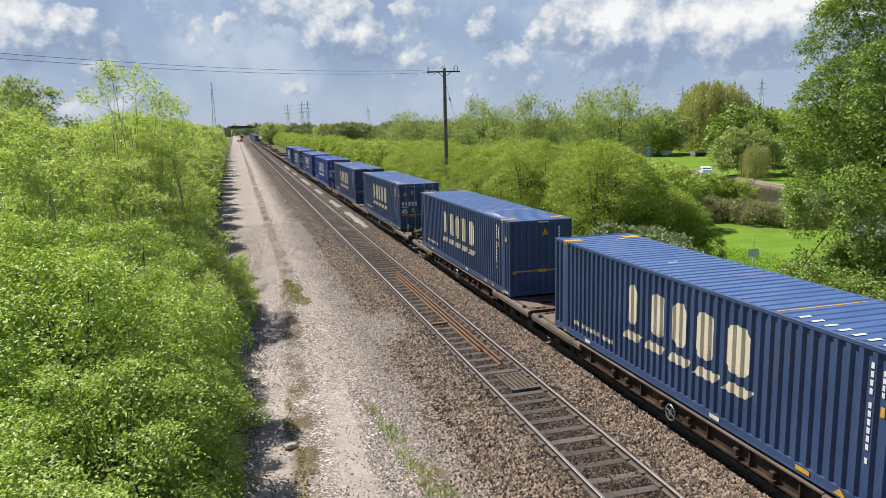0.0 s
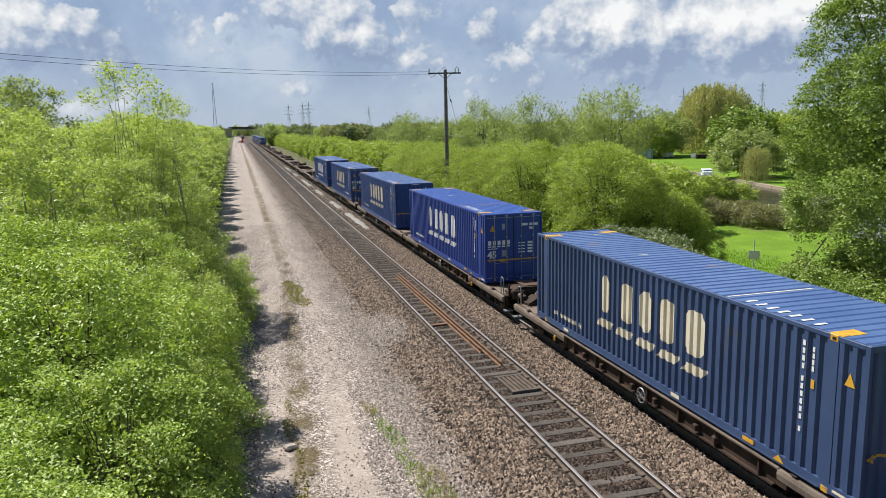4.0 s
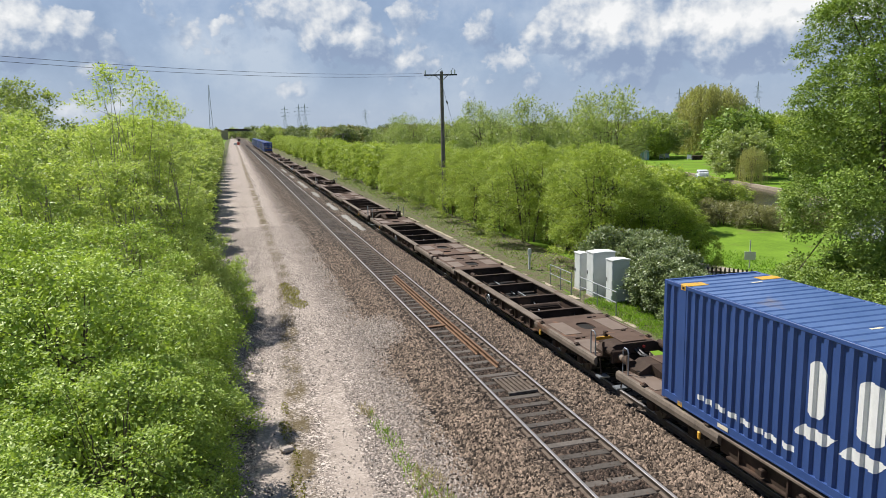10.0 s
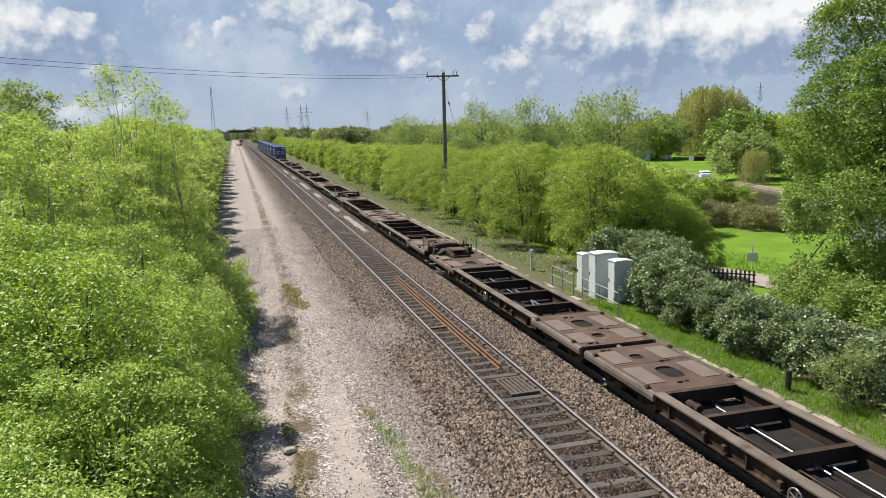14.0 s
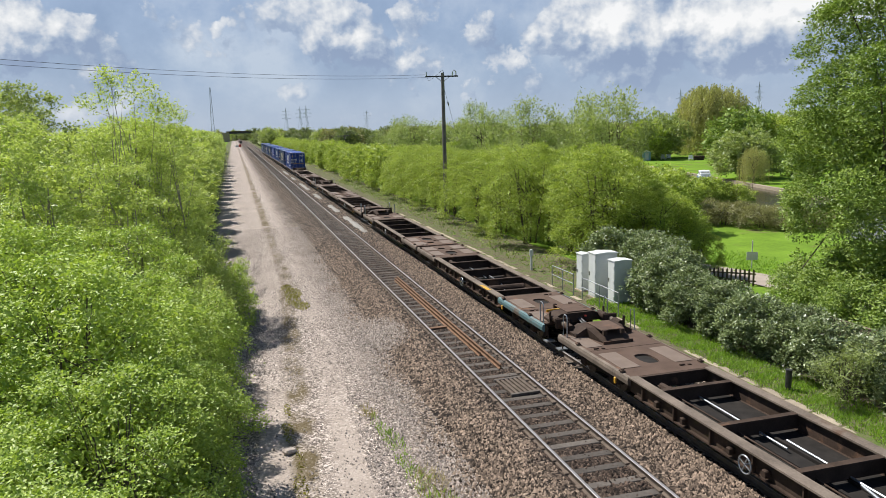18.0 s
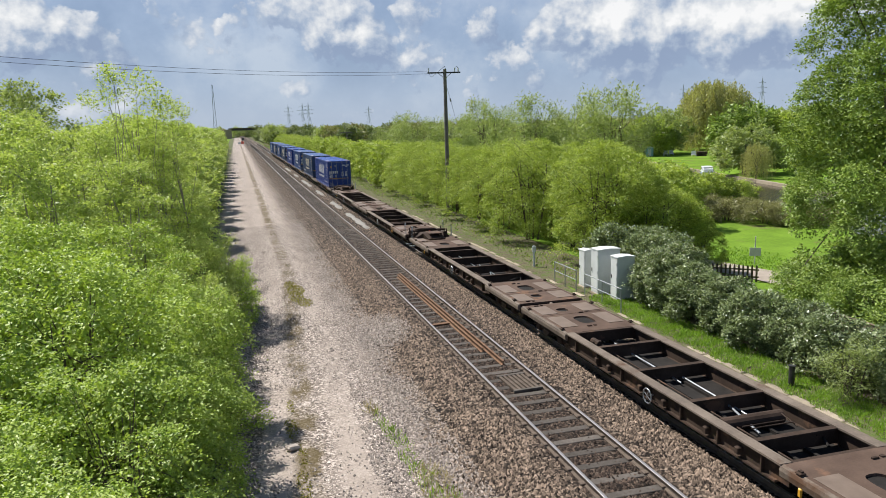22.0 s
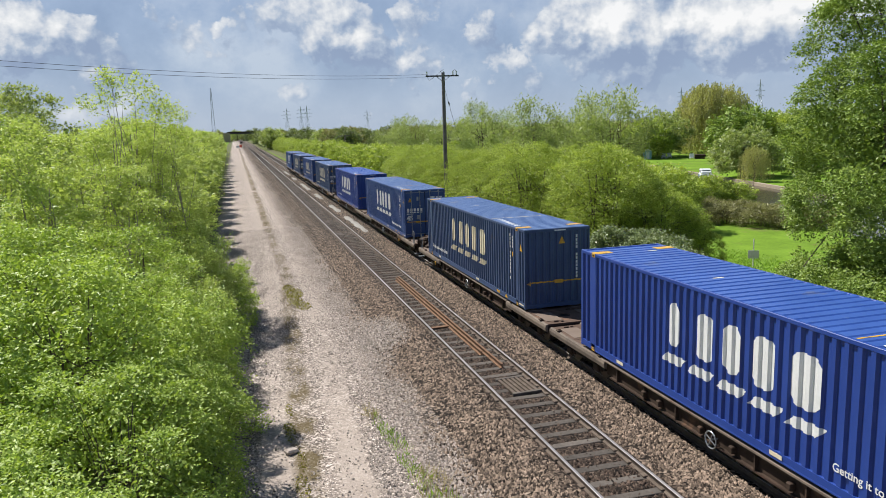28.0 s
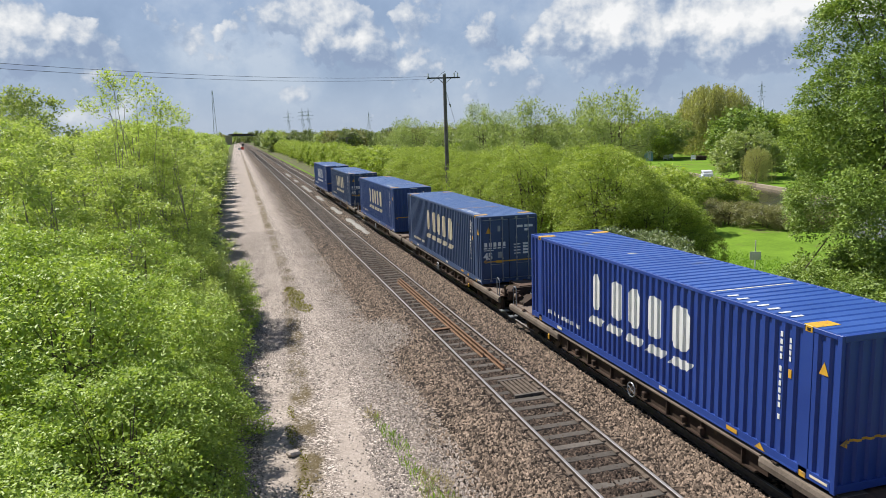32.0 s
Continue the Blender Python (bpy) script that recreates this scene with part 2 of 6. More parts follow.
PALE_STONE = material("pale gravel stone", (0.15, 0.126, 0.110), (0.36, 0.310, 0.272), 0.85, 0, 9, 60, 0.2, None, 0.6, "island", 0.55)
PALE_BALLAST = material("fresh grey ballast", (0.12, 0.113, 0.104), (0.36, 0.345, 0.315), 0.85, 0, 12, 60, 0.8, None, 0.6, "island", 0.3)
DARK_METAL = material("dark steel", (0.03, 0.03, 0.032), (0.07, 0.07, 0.072), 0.5, 0.5, 5, 40, 0.05)
CANAL = material("murky canal water", (0.035, 0.030, 0.018), (0.05, 0.043, 0.026), 0.16, 0, 0.4, 3, 0.05)
TARMAC = material("pale path", (0.26, 0.22, 0.18), (0.36, 0.31, 0.26), 0.9, 0, 2, 30, 0.1)
BOAT_WHITE = material("boat gelcoat", (0.62, 0.66, 0.70), (0.74, 0.77, 0.80), 0.35, 0, 2, 20, 0.02)
TARP = material("blue canvas", (0.05, 0.13, 0.30), (0.09, 0.20, 0.40), 0.7, 0, 3, 20, 0.1)
RED = material("red board", (0.55, 0.05, 0.03), (0.70, 0.10, 0.06), 0.5, 0, 3, 20, 0.02)
GLASS_DARK = material("dark glazing", (0.02, 0.03, 0.04), (0.04, 0.05, 0.06), 0.12, 0, 3, 20, 0.0)
BLUE_HUT = material("pale blue hut", (0.20, 0.36, 0.40), (0.28, 0.45, 0.50), 0.7, 0, 3, 20, 0.05)
TEAL = material("faded teal paint", (0.055, 0.115, 0.125), (0.11, 0.19, 0.20), 0.65, 0, 1.6, 20, 0.08, (0.11, 0.085, 0.065), 0.50)

for rough_stuff in (STONE, DARK_STONE, PALE_STONE, PALE_BALLAST, SLEEPER, CONCRETE, DECK, FRAME, SILL, BLACK, RAIL_SIDE, RUST_RAIL, BARK, BIRCH, FENCE_WOOD, TARMAC):
    rough_stuff.node_tree.nodes["Principled BSDF"].inputs["Specular IOR Level"].default_value = 0.15

LEAF_LIME = leaf_material("fresh lime leaves", (0.180, 0.285, 0.036), (0.47, 0.57, 0.120), 0.33)
LEAF_HEDGE = leaf_material("spring hawthorn leaves", (0.150, 0.225, 0.030), (0.47, 0.55, 0.110), 0.37)
LEAF_BIRCH = leaf_material("young birch leaves", (0.270, 0.360, 0.080), (0.54, 0.61, 0.205), 0.42)
LEAF_DEEP = leaf_material("deep green leaves", (0.070, 0.135, 0.022), (0.36, 0.46, 0.11), 0.26)
LEAF_IVY = leaf_material("dark glossy evergreen leaves", (0.050, 0.088, 0.030), (0.34, 0.40, 0.18), 0.2, 0.36, 0.07)
LEAF_WILLOW = leaf_material("yellow willow leaves", (0.27, 0.275, 0.10), (0.48, 0.47, 0.20), 0.45)
LEAF_GREY = leaf_material("grey-green willow leaves", (0.19, 0.245, 0.080), (0.38, 0.44, 0.17), 0.42)
LEAF_FAR = leaf_material("distant woodland leaves", (0.10, 0.135, 0.055), (0.22, 0.26, 0.11), 0.35)
LEAF_BROWN = leaf_material("bramble leaves and bare stems", (0.14, 0.145, 0.055), (0.32, 0.31, 0.14), 0.35)
BLADE = leaf_material("grass blades", (0.11, 0.22, 0.022), (0.30, 0.46, 0.06), 0.45)
BLADE_DRY = leaf_material("dry straw", (0.25, 0.20, 0.09), (0.42, 0.36, 0.18), 0.3)

# ------------------------------------------------------------------ mesh helpers


def box(bm, x0, x1, y0, y1, z0, z1, bevel=0.0):
    vs = [bm.verts.new(p) for p in ((x0, y0, z0), (x1, y0, z0), (x1, y1, z0), (x0, y1, z0), (x0, y0, z1), (x1, y0, z1), (x1, y1, z1), (x0, y1, z1))]
    fs = [bm.faces.new([vs[i] for i in f]) for f in ((0, 3, 2, 1), (4, 5, 6, 7), (0, 1, 5, 4), (1, 2, 6, 5), (2, 3, 7, 6), (3, 0, 4, 7))]
    if bevel:
        edges = {e for f in fs for e in f.edges}
        bmesh.ops.bevel(bm, geom=list(edges), offset=bevel, segments=1, affect="EDGES")
    return vs


def tube(bm, points, radius, sides=6, taper=None, caps=True):
    """A round bar along points; taper gives the radius at each point."""
    pts = [Vector(p) for p in points]
    rings = []
    for i, p in enumerate(pts):
        d = (pts[min(i + 1, len(pts) - 1)] - pts[max(i - 1, 0)]).normalized()
        a = d.orthogonal().normalized()
        b = d.cross(a)
        r = taper[i] if taper else radius
        rings.append([bm.verts.new(p + (a * math.cos(k * math.tau / sides) + b * math.sin(k * math.tau / sides)) * r) for k in range(sides)])
    for r0, r1 in zip(rings, rings[1:]):
        best = min(range(sides), key=lambda s: (r0[0].co - r1[s].co).length)
        r1[:] = r1[best:] + r1[:best]
        for k in range(sides):
            bm.faces.new((r0[k], r0[(k + 1) % sides], r1[(k + 1) % sides], r1[k]))
    if caps:
        bm.faces.new(rings[0][::-1]), bm.faces.new(rings[-1])


def prism(bm, outline, axis, lo, hi):
    """Extrudes a closed 2D outline along an axis (0, 1 or 2)."""
    def at(p, h):
        q = list(p)
        q.insert(axis, h)
        return bm.verts.new(q)
    a, b = [at(p, lo) for p in outline], [at(p, hi) for p in outline]
    n = len(outline)
    bm.faces.new(a), bm.faces.new(b[::-1])
    for i in range(n):
        bm.faces.new((a[i], a[(i + 1) % n], b[(i + 1) % n], b[i]))


def finish(bm, name, mat):
    bmesh.ops.recalc_face_normals(bm, faces=bm.faces)
    me = bpy.data.meshes.new(name)
    bm.to_mesh(me)
    bm.free()
    me.materials.append(mat)
    return me


def part(name, bm, mat, parent=None, label=""):
    me = bm if isinstance(bm, bpy.types.Mesh) else finish(bm, name, mat)
    ob = new(name, me)
    if parent is not None:
        ob.parent = parent
    if label:
        ob["label"] = label
    return ob


def boxed(name, mat, parent, *sizes, bevel=0.0, label=""):
    bm = bmesh.new()
    for s in sizes:
        box(bm, *s, bevel=bevel)
    return part(name, bm, mat, parent, label)


def piped(name, mat, parent, *runs, radius=0.02, sides=6, label=""):
    bm = bmesh.new()
    for r in runs:
        tube(bm, r, radius, sides)
    return part(name, bm, mat, parent, label)


def raw_mesh(name, verts, faces, mat):
    """A mesh from arrays: verts (n, 3), faces (m, 3 or 4)."""
    verts, faces = np.asarray(verts, dtype=np.float32), np.asarray(faces, dtype=np.int32)
    me = bpy.data.meshes.new(name)
    k = faces.shape[1]
    me.vertices.add(len(verts)), me.loops.add(faces.size), me.polygons.add(len(faces))
    me.vertices.foreach_set("co", verts.ravel())
    me.loops.foreach_set("vertex_index", faces.ravel())
    me.polygons.foreach_set("loop_start", np.arange(0, faces.size, k, dtype=np.int32))
    me.update(calc_edges=True)
    me.materials.append(mat)
    return me

# ------------------------------------------------------------------ plants


def unit(a):
    return a / np.maximum(np.linalg.norm(a, axis=-1, keepdims=True), 1e-6)


def leaf_mesh(name, at, axis, length, width, mat, rng, tilt=0.8, plain=False):
    """One folded four-point blade at each place, or a three-point one."""
    n = len(at)
    side = unit(np.cross(axis, rng.normal(size=(n, 3)) * tilt + np.array((0, 0, 1.5))))
    up = unit(np.cross(side, axis))
    ln, wd = length * rng.uniform(0.6, 1.3, (n, 1)), width * rng.uniform(0.6, 1.3, (n, 1))
    if plain:
        v = np.empty((n, 3, 3))
        v[:, 0] = at + side * wd * 0.6
        v[:, 1] = at + axis * ln
        v[:, 2] = at - side * wd * 0.6
        return raw_mesh(name, v.reshape(-1, 3), np.arange(n * 3).reshape(n, 3), mat)
    v = np.empty((n, 4, 3))
    v[:, 0] = at
    v[:, 1] = at + axis * ln * 0.5 + side * wd * 0.5 + up * wd * 0.18
    v[:, 2] = at + axis * ln
    v[:, 3] = at + axis * ln * 0.5 - side * wd * 0.5 + up * wd * 0.18
    f = np.arange(n * 4).reshape(n, 4)
    tri = np.concatenate((f[:, (0, 1, 2)], f[:, (0, 2, 3)]))
    return raw_mesh(name, v.reshape(-1, 3), tri, mat)


def plant(name, seed, height, radius, sprays, per, leaf, mat, bark, low=0.0, stems=5, lobes=10, spray=1.0, lift=0.35, droop=0.35, shape=0.85, thick=0.05, width=0.62, fan=0.5, core=0.15, wild=0.1, plain=False, limbs=6):
    """A bush or tree: stems, limbs to the lobes of its crown, and on the lobes leafy sprays: a twig with side twigs, leaves along them.
    low: bare share of the height; spray: length of a twig; lift, droop: its bearing and sag; fan: length of its side twigs;
    core: share of leaves inside the lobes; wild: share of sprays that stand well out of the crown."""
    rng = np.random.default_rng(seed)
    root = new(name)
    # lobes over the crown, uneven in size
    k = np.arange(lobes) + 0.5
    cz = 1 - 1.9 * k / lobes
    az = k * 2.399963 + rng.normal(size=lobes) * 0.3 + seed
    girth = np.where(cz > 0, np.sqrt(np.clip(1 - cz ** 2, 0, 1)), 1 - (0.25 if low < 0.05 else 0.6) * cz ** 2)
    ld = np.stack((girth * np.cos(az), girth * np.sin(az), cz), 1)
    zc, zr = height * (0.5 + low / 2), height * (0.5 - low / 2)
    lr = radius * rng.uniform(0.30, 0.50, lobes) * (12 / lobes) ** 0.33
    taper = 1 - (1 - shape) * np.clip(ld[:, 2], 0, 1)
    reach = rng.uniform(0.90, 1.12, lobes)
    centre = np.stack((ld[:, 0] * (radius - lr * 0.85) * taper * reach, ld[:, 1] * (radius - lr * 0.85) * taper * reach, zc + ld[:, 2] * (zr - lr * 0.75) * reach), 1)
    centre[:, 2] = np.maximum(centre[:, 2], lr * 0.5)
    # sprays: on the outer, upper skin of each lobe
    own = rng.choice(lobes, sprays, p=lr ** 2 / (lr ** 2).sum())
    d = unit(rng.normal(size=(sprays, 3)) * 0.75 + ld[own] * 0.75 + np.array((0, 0, 0.12)))
    skin = rng.uniform(0.7, 1.0, (sprays, 1))
    foot = centre[own] + d * lr[own, None] * skin * np.array((1, 1, 0.7))
    way = unit(d * np.array((1, 1, 0.55)) + np.array((0, 0, lift)) + rng.normal(size=(sprays, 3)) * 0.3)
    size = spray * rng.uniform(0.55, 1.25, sprays) * np.where(rng.random(sprays) < wild, 1.55, 1.0)
    foot = foot - way * size[:, None] * 0.55
    side = unit(np.cross(way, np.array((0, 0, 1.0)) + rng.normal(size=(sprays, 3)) * 0.25))
    # leaves along the side twigs of each spray
    n_twig = max(4, min(9, per // 4))
    u = (np.arange(n_twig) + 1) / n_twig
    hand = np.where(np.arange(n_twig) % 2, 1.0, -1.0)
    each = max(2, per // n_twig)
    t = (np.arange(each) + 0.6) / each
    long = fan * (1.1 - 0.75 * u)
    along = u[:, None] * 0.92 + long[:, None] * t[None] * 0.62
    across = (hand * long)[:, None] * t[None] * 0.78
    p = foot[:, None, None] + way[:, None, None] * (along * 1.0)[None, ..., None] * size[:, None, None, None] + side[:, None, None] * across[None, ..., None] * size[:, None, None, None]
    p[..., 2] -= droop * size[:, None, None] * along[None] ** 2
    p = p + rng.normal(size=p.shape) * leaf * 0.5
    twig_way = unit(way[:, None] * 0.62 + side[:, None] * (hand * 0.78)[None, :, None] + np.array((0, 0, -droop * 0.8)))
    ax = np.repeat(twig_way[:, :, None], each, 2).reshape(-1, 3)
    p = p.reshape(-1, 3)
    n_core = int(len(p) * core)
    if n_core:
        g = unit(rng.normal(size=(n_core, 3))) * rng.uniform(0.25, 0.80, (n_core, 1))
        q = np.column_stack((g[:, 0] * radius * (1 - (1 - shape) * np.clip(g[:, 2], 0, 1)), g[:, 1] * radius, zc + g[:, 2] * zr))
        p, ax = np.concatenate((p, q)), np.concatenate((ax, unit(rng.normal(size=(n_core, 3)))))
    p[:, 2] = np.maximum(p[:, 2], 0.04 + rng.random(len(p)) * 0.1)
    ax = unit(ax + rng.normal(size=ax.shape) * 0.5)
    grown = np.ones((len(p), 1))
    grown[len(p) - n_core:] = 1.6
    part("crown", leaf_mesh("crown", p, ax, leaf * grown, leaf * width * grown, mat, rng, 0.6, plain), mat, root)
    # stems and limbs
    bm = bmesh.new()
    many = stems > 1
    for s in range(stems):
        a = rng.uniform(0, math.tau)
        f0 = np.array((math.cos(a), math.sin(a), 0)) * radius * 0.12 * many
        head = np.array((math.cos(a) * radius * 0.3 * many, math.sin(a) * radius * 0.3 * many, height * 0.72)) + rng.normal(size=3) * 0.1
        mid = (f0 + head) / 2 + rng.normal(size=3) * 0.02 * height
        tube(bm, (f0 - np.array((0, 0, 0.2)), mid, head), 0.1, 6, (thick * 1.3, thick, thick * 0.35))
        for j in range(limbs):
            q = rng.integers(sprays)
            f = rng.uniform(0.25, 0.85)
            b0 = f0 + (mid - f0) * 2 * f if f < 0.5 else mid + (head - mid) * (2 * f - 1)
            tip = foot[q] + way[q] * size[q] * 0.8 - np.array((0, 0, droop * size[q] * 0.5))
            tube(bm, (b0, (b0 + foot[q]) / 2 + np.array((0, 0, 0.05 * height * rng.random())), foot[q], tip), 0.03, 4, (thick * 0.5, thick * 0.32, thick * 0.2, thick * 0.06), caps=False)
    part("trunk", bm, bark, root)
    return root


def blades(name, at, height, mat, rng, lean=0.35, width=0.02):
    n = len(at)
    ax = unit(rng.normal(size=(n, 3)) * lean + np.array((0, 0, 1)))
    return leaf_mesh(name, at, ax, height, width, mat, rng)

# ------------------------------------------------------------------ ground


def smooth(a, b, x):
    t = np.clip((np.asarray(x, dtype=float) - a) / (b - a), 0, 1)
    return t * t * (3 - 2 * t)


CANAL_AT, CANAL_WAY = (63.0, 89.5), (0.254, 0.967)


def canal_side(x, y):
    """Distance across the canal, from its far bank towards the line."""
    return ((np.asarray(y) - CANAL_AT[1]) * CANAL_WAY[0] - (np.asarray(x) - CANAL_AT[0]) * CANAL_WAY[1])


def land(x, y):
    """Height of the ground."""
    x, y = np.asarray(x, dtype=float), np.asarray(y, dtype=float)
    z = -0.42 + 0 * x
    z = z - 1.08 * smooth(11.6, 16, x)
    s = canal_side(x, y)
    z = z - 1.6 * smooth(-0.6, 0.4, s) * (1 - smooth(11, 13, s)) * smooth(30, 36, x)
    z = z + 0.25 * smooth(-11, -16, x)
    return z


def grid_sheet(name, xs, ys, mat, height, kind="structure", parent=None):
    X, Y = np.meshgrid(xs, ys)
    Z = height(X, Y)
    n, m = len(xs), len(ys)
    i = np.arange(n * m).reshape(m, n)
    f = np.stack((i[:-1, :-1], i[:-1, 1:], i[1:, 1:], i[1:, :-1]), -1).reshape(-1, 4)
    ob = new(name, raw_mesh(name, np.stack((X, Y, Z), -1).reshape(-1, 3), f, mat))
    return tagged(ob, kind=kind)


def ground_material():
    m = material("meadow and scrub ground", (0.085, 0.150, 0.018), (0.165, 0.275, 0.030), 0.95, 0, 0.35, 5, 0.8, (0.15, 0.135, 0.06), 0.58)
    m.node_tree.nodes["Principled BSDF"].inputs["Specular IOR Level"].default_value = 0.05
    return m


def trackbed_material():
    """Brown ballast by the rails, pale gravel road with worn wheel lines beside it, moss along its middle."""
    m = bpy.data.materials.new("ballast and gravel")
    m.use_nodes = True
    nt = m.node_tree
    b = nt.nodes["Principled BSDF"]
    b.inputs["Roughness"].default_value = 0.9
    b.inputs["Specular IOR Level"].default_value = 0.15
    tc = nt.nodes.new("ShaderNodeTexCoord")
    v = tc.outputs["Object"]
    sep = nt.nodes.new("ShaderNodeSeparateXYZ")
    link(nt, v, sep.inputs[0])
    vor = nt.nodes.new("ShaderNodeTexVoronoi")
    vor.inputs["Scale"].default_value = 15
    link(nt, v, vor.inputs["Vector"])
    vor2 = nt.nodes.new("ShaderNodeTexVoronoi")
    vor2.inputs["Scale"].default_value = 20
    link(nt, v, vor2.inputs["Vector"])
    grey = nt.nodes.new("ShaderNodeSeparateColor")
    link(nt, vor.outputs["Color"], grey.inputs[0])
    grey2 = nt.nodes.new("ShaderNodeSeparateColor")
    link(nt, vor2.outputs["Color"], grey2.inputs[0])
    wob = noise_tex(nt, v, 0.55, 6, 0.65)
    wide = noise_tex(nt, v, 0.16, 5, 0.6)
    x = maths(nt, "ADD", sep.outputs[0], maths(nt, "MULTIPLY", maths(nt, "SUBTRACT", wob, 0.5), 2.6))
    # near-black ends of both ramps paint in the shade between stones
    brown = ramp(nt, grey.outputs[0], [(0.0, (0.006, 0.0045, 0.004)), (0.42, (0.028, 0.021, 0.016)), (0.72, (0.105, 0.077, 0.057)), (1.0, (0.36, 0.28, 0.215))])
    pale = ramp(nt, grey2.outputs[0], [(0.0, (0.022, 0.018, 0.016)), (0.30, (0.140, 0.113, 0.096)), (0.70, (0.35, 0.293, 0.254)), (1.0, (0.70, 0.615, 0.55))])
    dust = ramp(nt, wob, [(0.3, (0.28, 0.233, 0.198)), (0.7, (0.42, 0.357, 0.308))])
    pale = mixed(nt, ramp(nt, wide, [(0.42, (0.0, 0.0, 0.0)), (0.66, (0.5, 0.5, 0.5))]), pale, dust)
    # the wheel lines drift towards the rails with distance
    drift = maths(nt, "MULTIPLY", maths(nt, "MINIMUM", maths(nt, "SUBTRACT", sep.outputs[1], 15.0), 24.0), 0.05)
    xr = maths(nt, "ADD", maths(nt, "SUBTRACT", sep.outputs[0], drift), maths(nt, "MULTIPLY", maths(nt, "SUBTRACT", wob, 0.5), 0.7))
    def lane(centre, half, soft):
        d = maths(nt, "ABSOLUTE", maths(nt, "SUBTRACT", xr, centre))
        return ramp(nt, maths(nt, "DIVIDE", maths(nt, "SUBTRACT", half + soft, d), soft), [(0.0, (0, 0, 0)), (1.0, (1, 1, 1))])
    worn = ramp(nt, maths(nt, "DIVIDE", maths(nt, "SUBTRACT", 27.0, maths(nt, "ADD", sep.outputs[1], maths(nt, "MULTIPLY", wob, 4.0))), 8.0), [(0.0, (0.35, 0.35, 0.35)), (1.0, (0.85, 0.85, 0.85))])
    road = mixed(nt, maths(nt, "MULTIPLY", maths(nt, "ADD", lane(-7.1, 0.28, 0.28), lane(-5.3, 0.24, 0.32)), worn), pale, dust)
    mossy = maths(nt, "MULTIPLY", lane(-6.42, 0.20, 0.25), ramp(nt, noise_tex(nt, v, 0.8, 6, 0.7), [(0.40, (0, 0, 0)), (0.56, (1, 1, 1))]))
    road = mixed(nt, maths(nt, "MULTIPLY", mossy, 0.85), road, (0.090, 0.066, 0.025))
    f = ramp(nt, maths(nt, "DIVIDE", maths(nt, "ADD", x, 4.3), 1.9), [(0.0, (0, 0, 0)), (1.0, (1, 1, 1))])
    col = mixed(nt, f, road, brown)
    # oil and brake dust between the rails
    oil = maths(nt, "MULTIPLY", ramp(nt, noise_tex(nt, v, 0.5, 5), [(0.3, (0.7, 0.7, 0.7)), (0.65, (1, 1, 1))]), 0.8)
    near_rail = ramp(nt, maths(nt, "SUBTRACT", 1.45, maths(nt, "ABSOLUTE", sep.outputs[0])), [(0.0, (0, 0, 0)), (0.6, (1, 1, 1))])
    col = mixed(nt, maths(nt, "MULTIPLY", oil, near_rail), col, mixed(nt, grey.outputs[0], (0.008, 0.006, 0.005), (0.065, 0.047, 0.036)))
    green = ramp(nt, maths(nt, "DIVIDE", maths(nt, "SUBTRACT", x, 6.3), 0.6), [(0.0, (0, 0, 0)), (1.0, (1, 1, 1))])
    weedy = ramp(nt, noise_tex(nt, v, 2.2, 6, 0.7), [(0.32, (0.085, 0.068, 0.050)), (0.47, (0.135, 0.118, 0.070)), (0.60, (0.090, 0.130, 0.030))])
    col = mixed(nt, green, col, weedy)
    scrub = ramp(nt, maths(nt, "DIVIDE", maths(nt, "SUBTRACT", -8.9, x), 0.8), [(0.0, (0, 0, 0)), (1.0, (1, 1, 1))])
    col = mixed(nt, scrub, col, mixed(nt, 0.5, weedy, (0.07, 0.085, 0.03)))
    link(nt, col, b.inputs["Base Color"])
    bp = nt.nodes.new("ShaderNodeBump")
    bp.inputs["Strength"].default_value, bp.inputs["Distance"].default_value = 1.0, 0.05
    hgt = maths(nt, "ADD", maths(nt, "MULTIPLY", grey.outputs[1], f), maths(nt, "MULTIPLY", grey2.outputs[1], 0.35))
    link(nt, hgt, bp.inputs["Height"])
    link(nt, bp.outputs[0], b.inputs["Normal"])
    return m


def bed(x, y):
    """Height of the stone bed."""
    x = np.asarray(x, dtype=float)
    z = -0.36 + 0.235 * smooth(-3.0, -1.5, x) - 0.30 * smooth(5.0, 6.2, x) + 0.02 * smooth(6.4, 7.4, x)
    for c in (0.0, 3.52):
        z = z - 0.035 * smooth(0.95, 0.8, abs(x - c))
    return z + 0 * np.asarray(y)


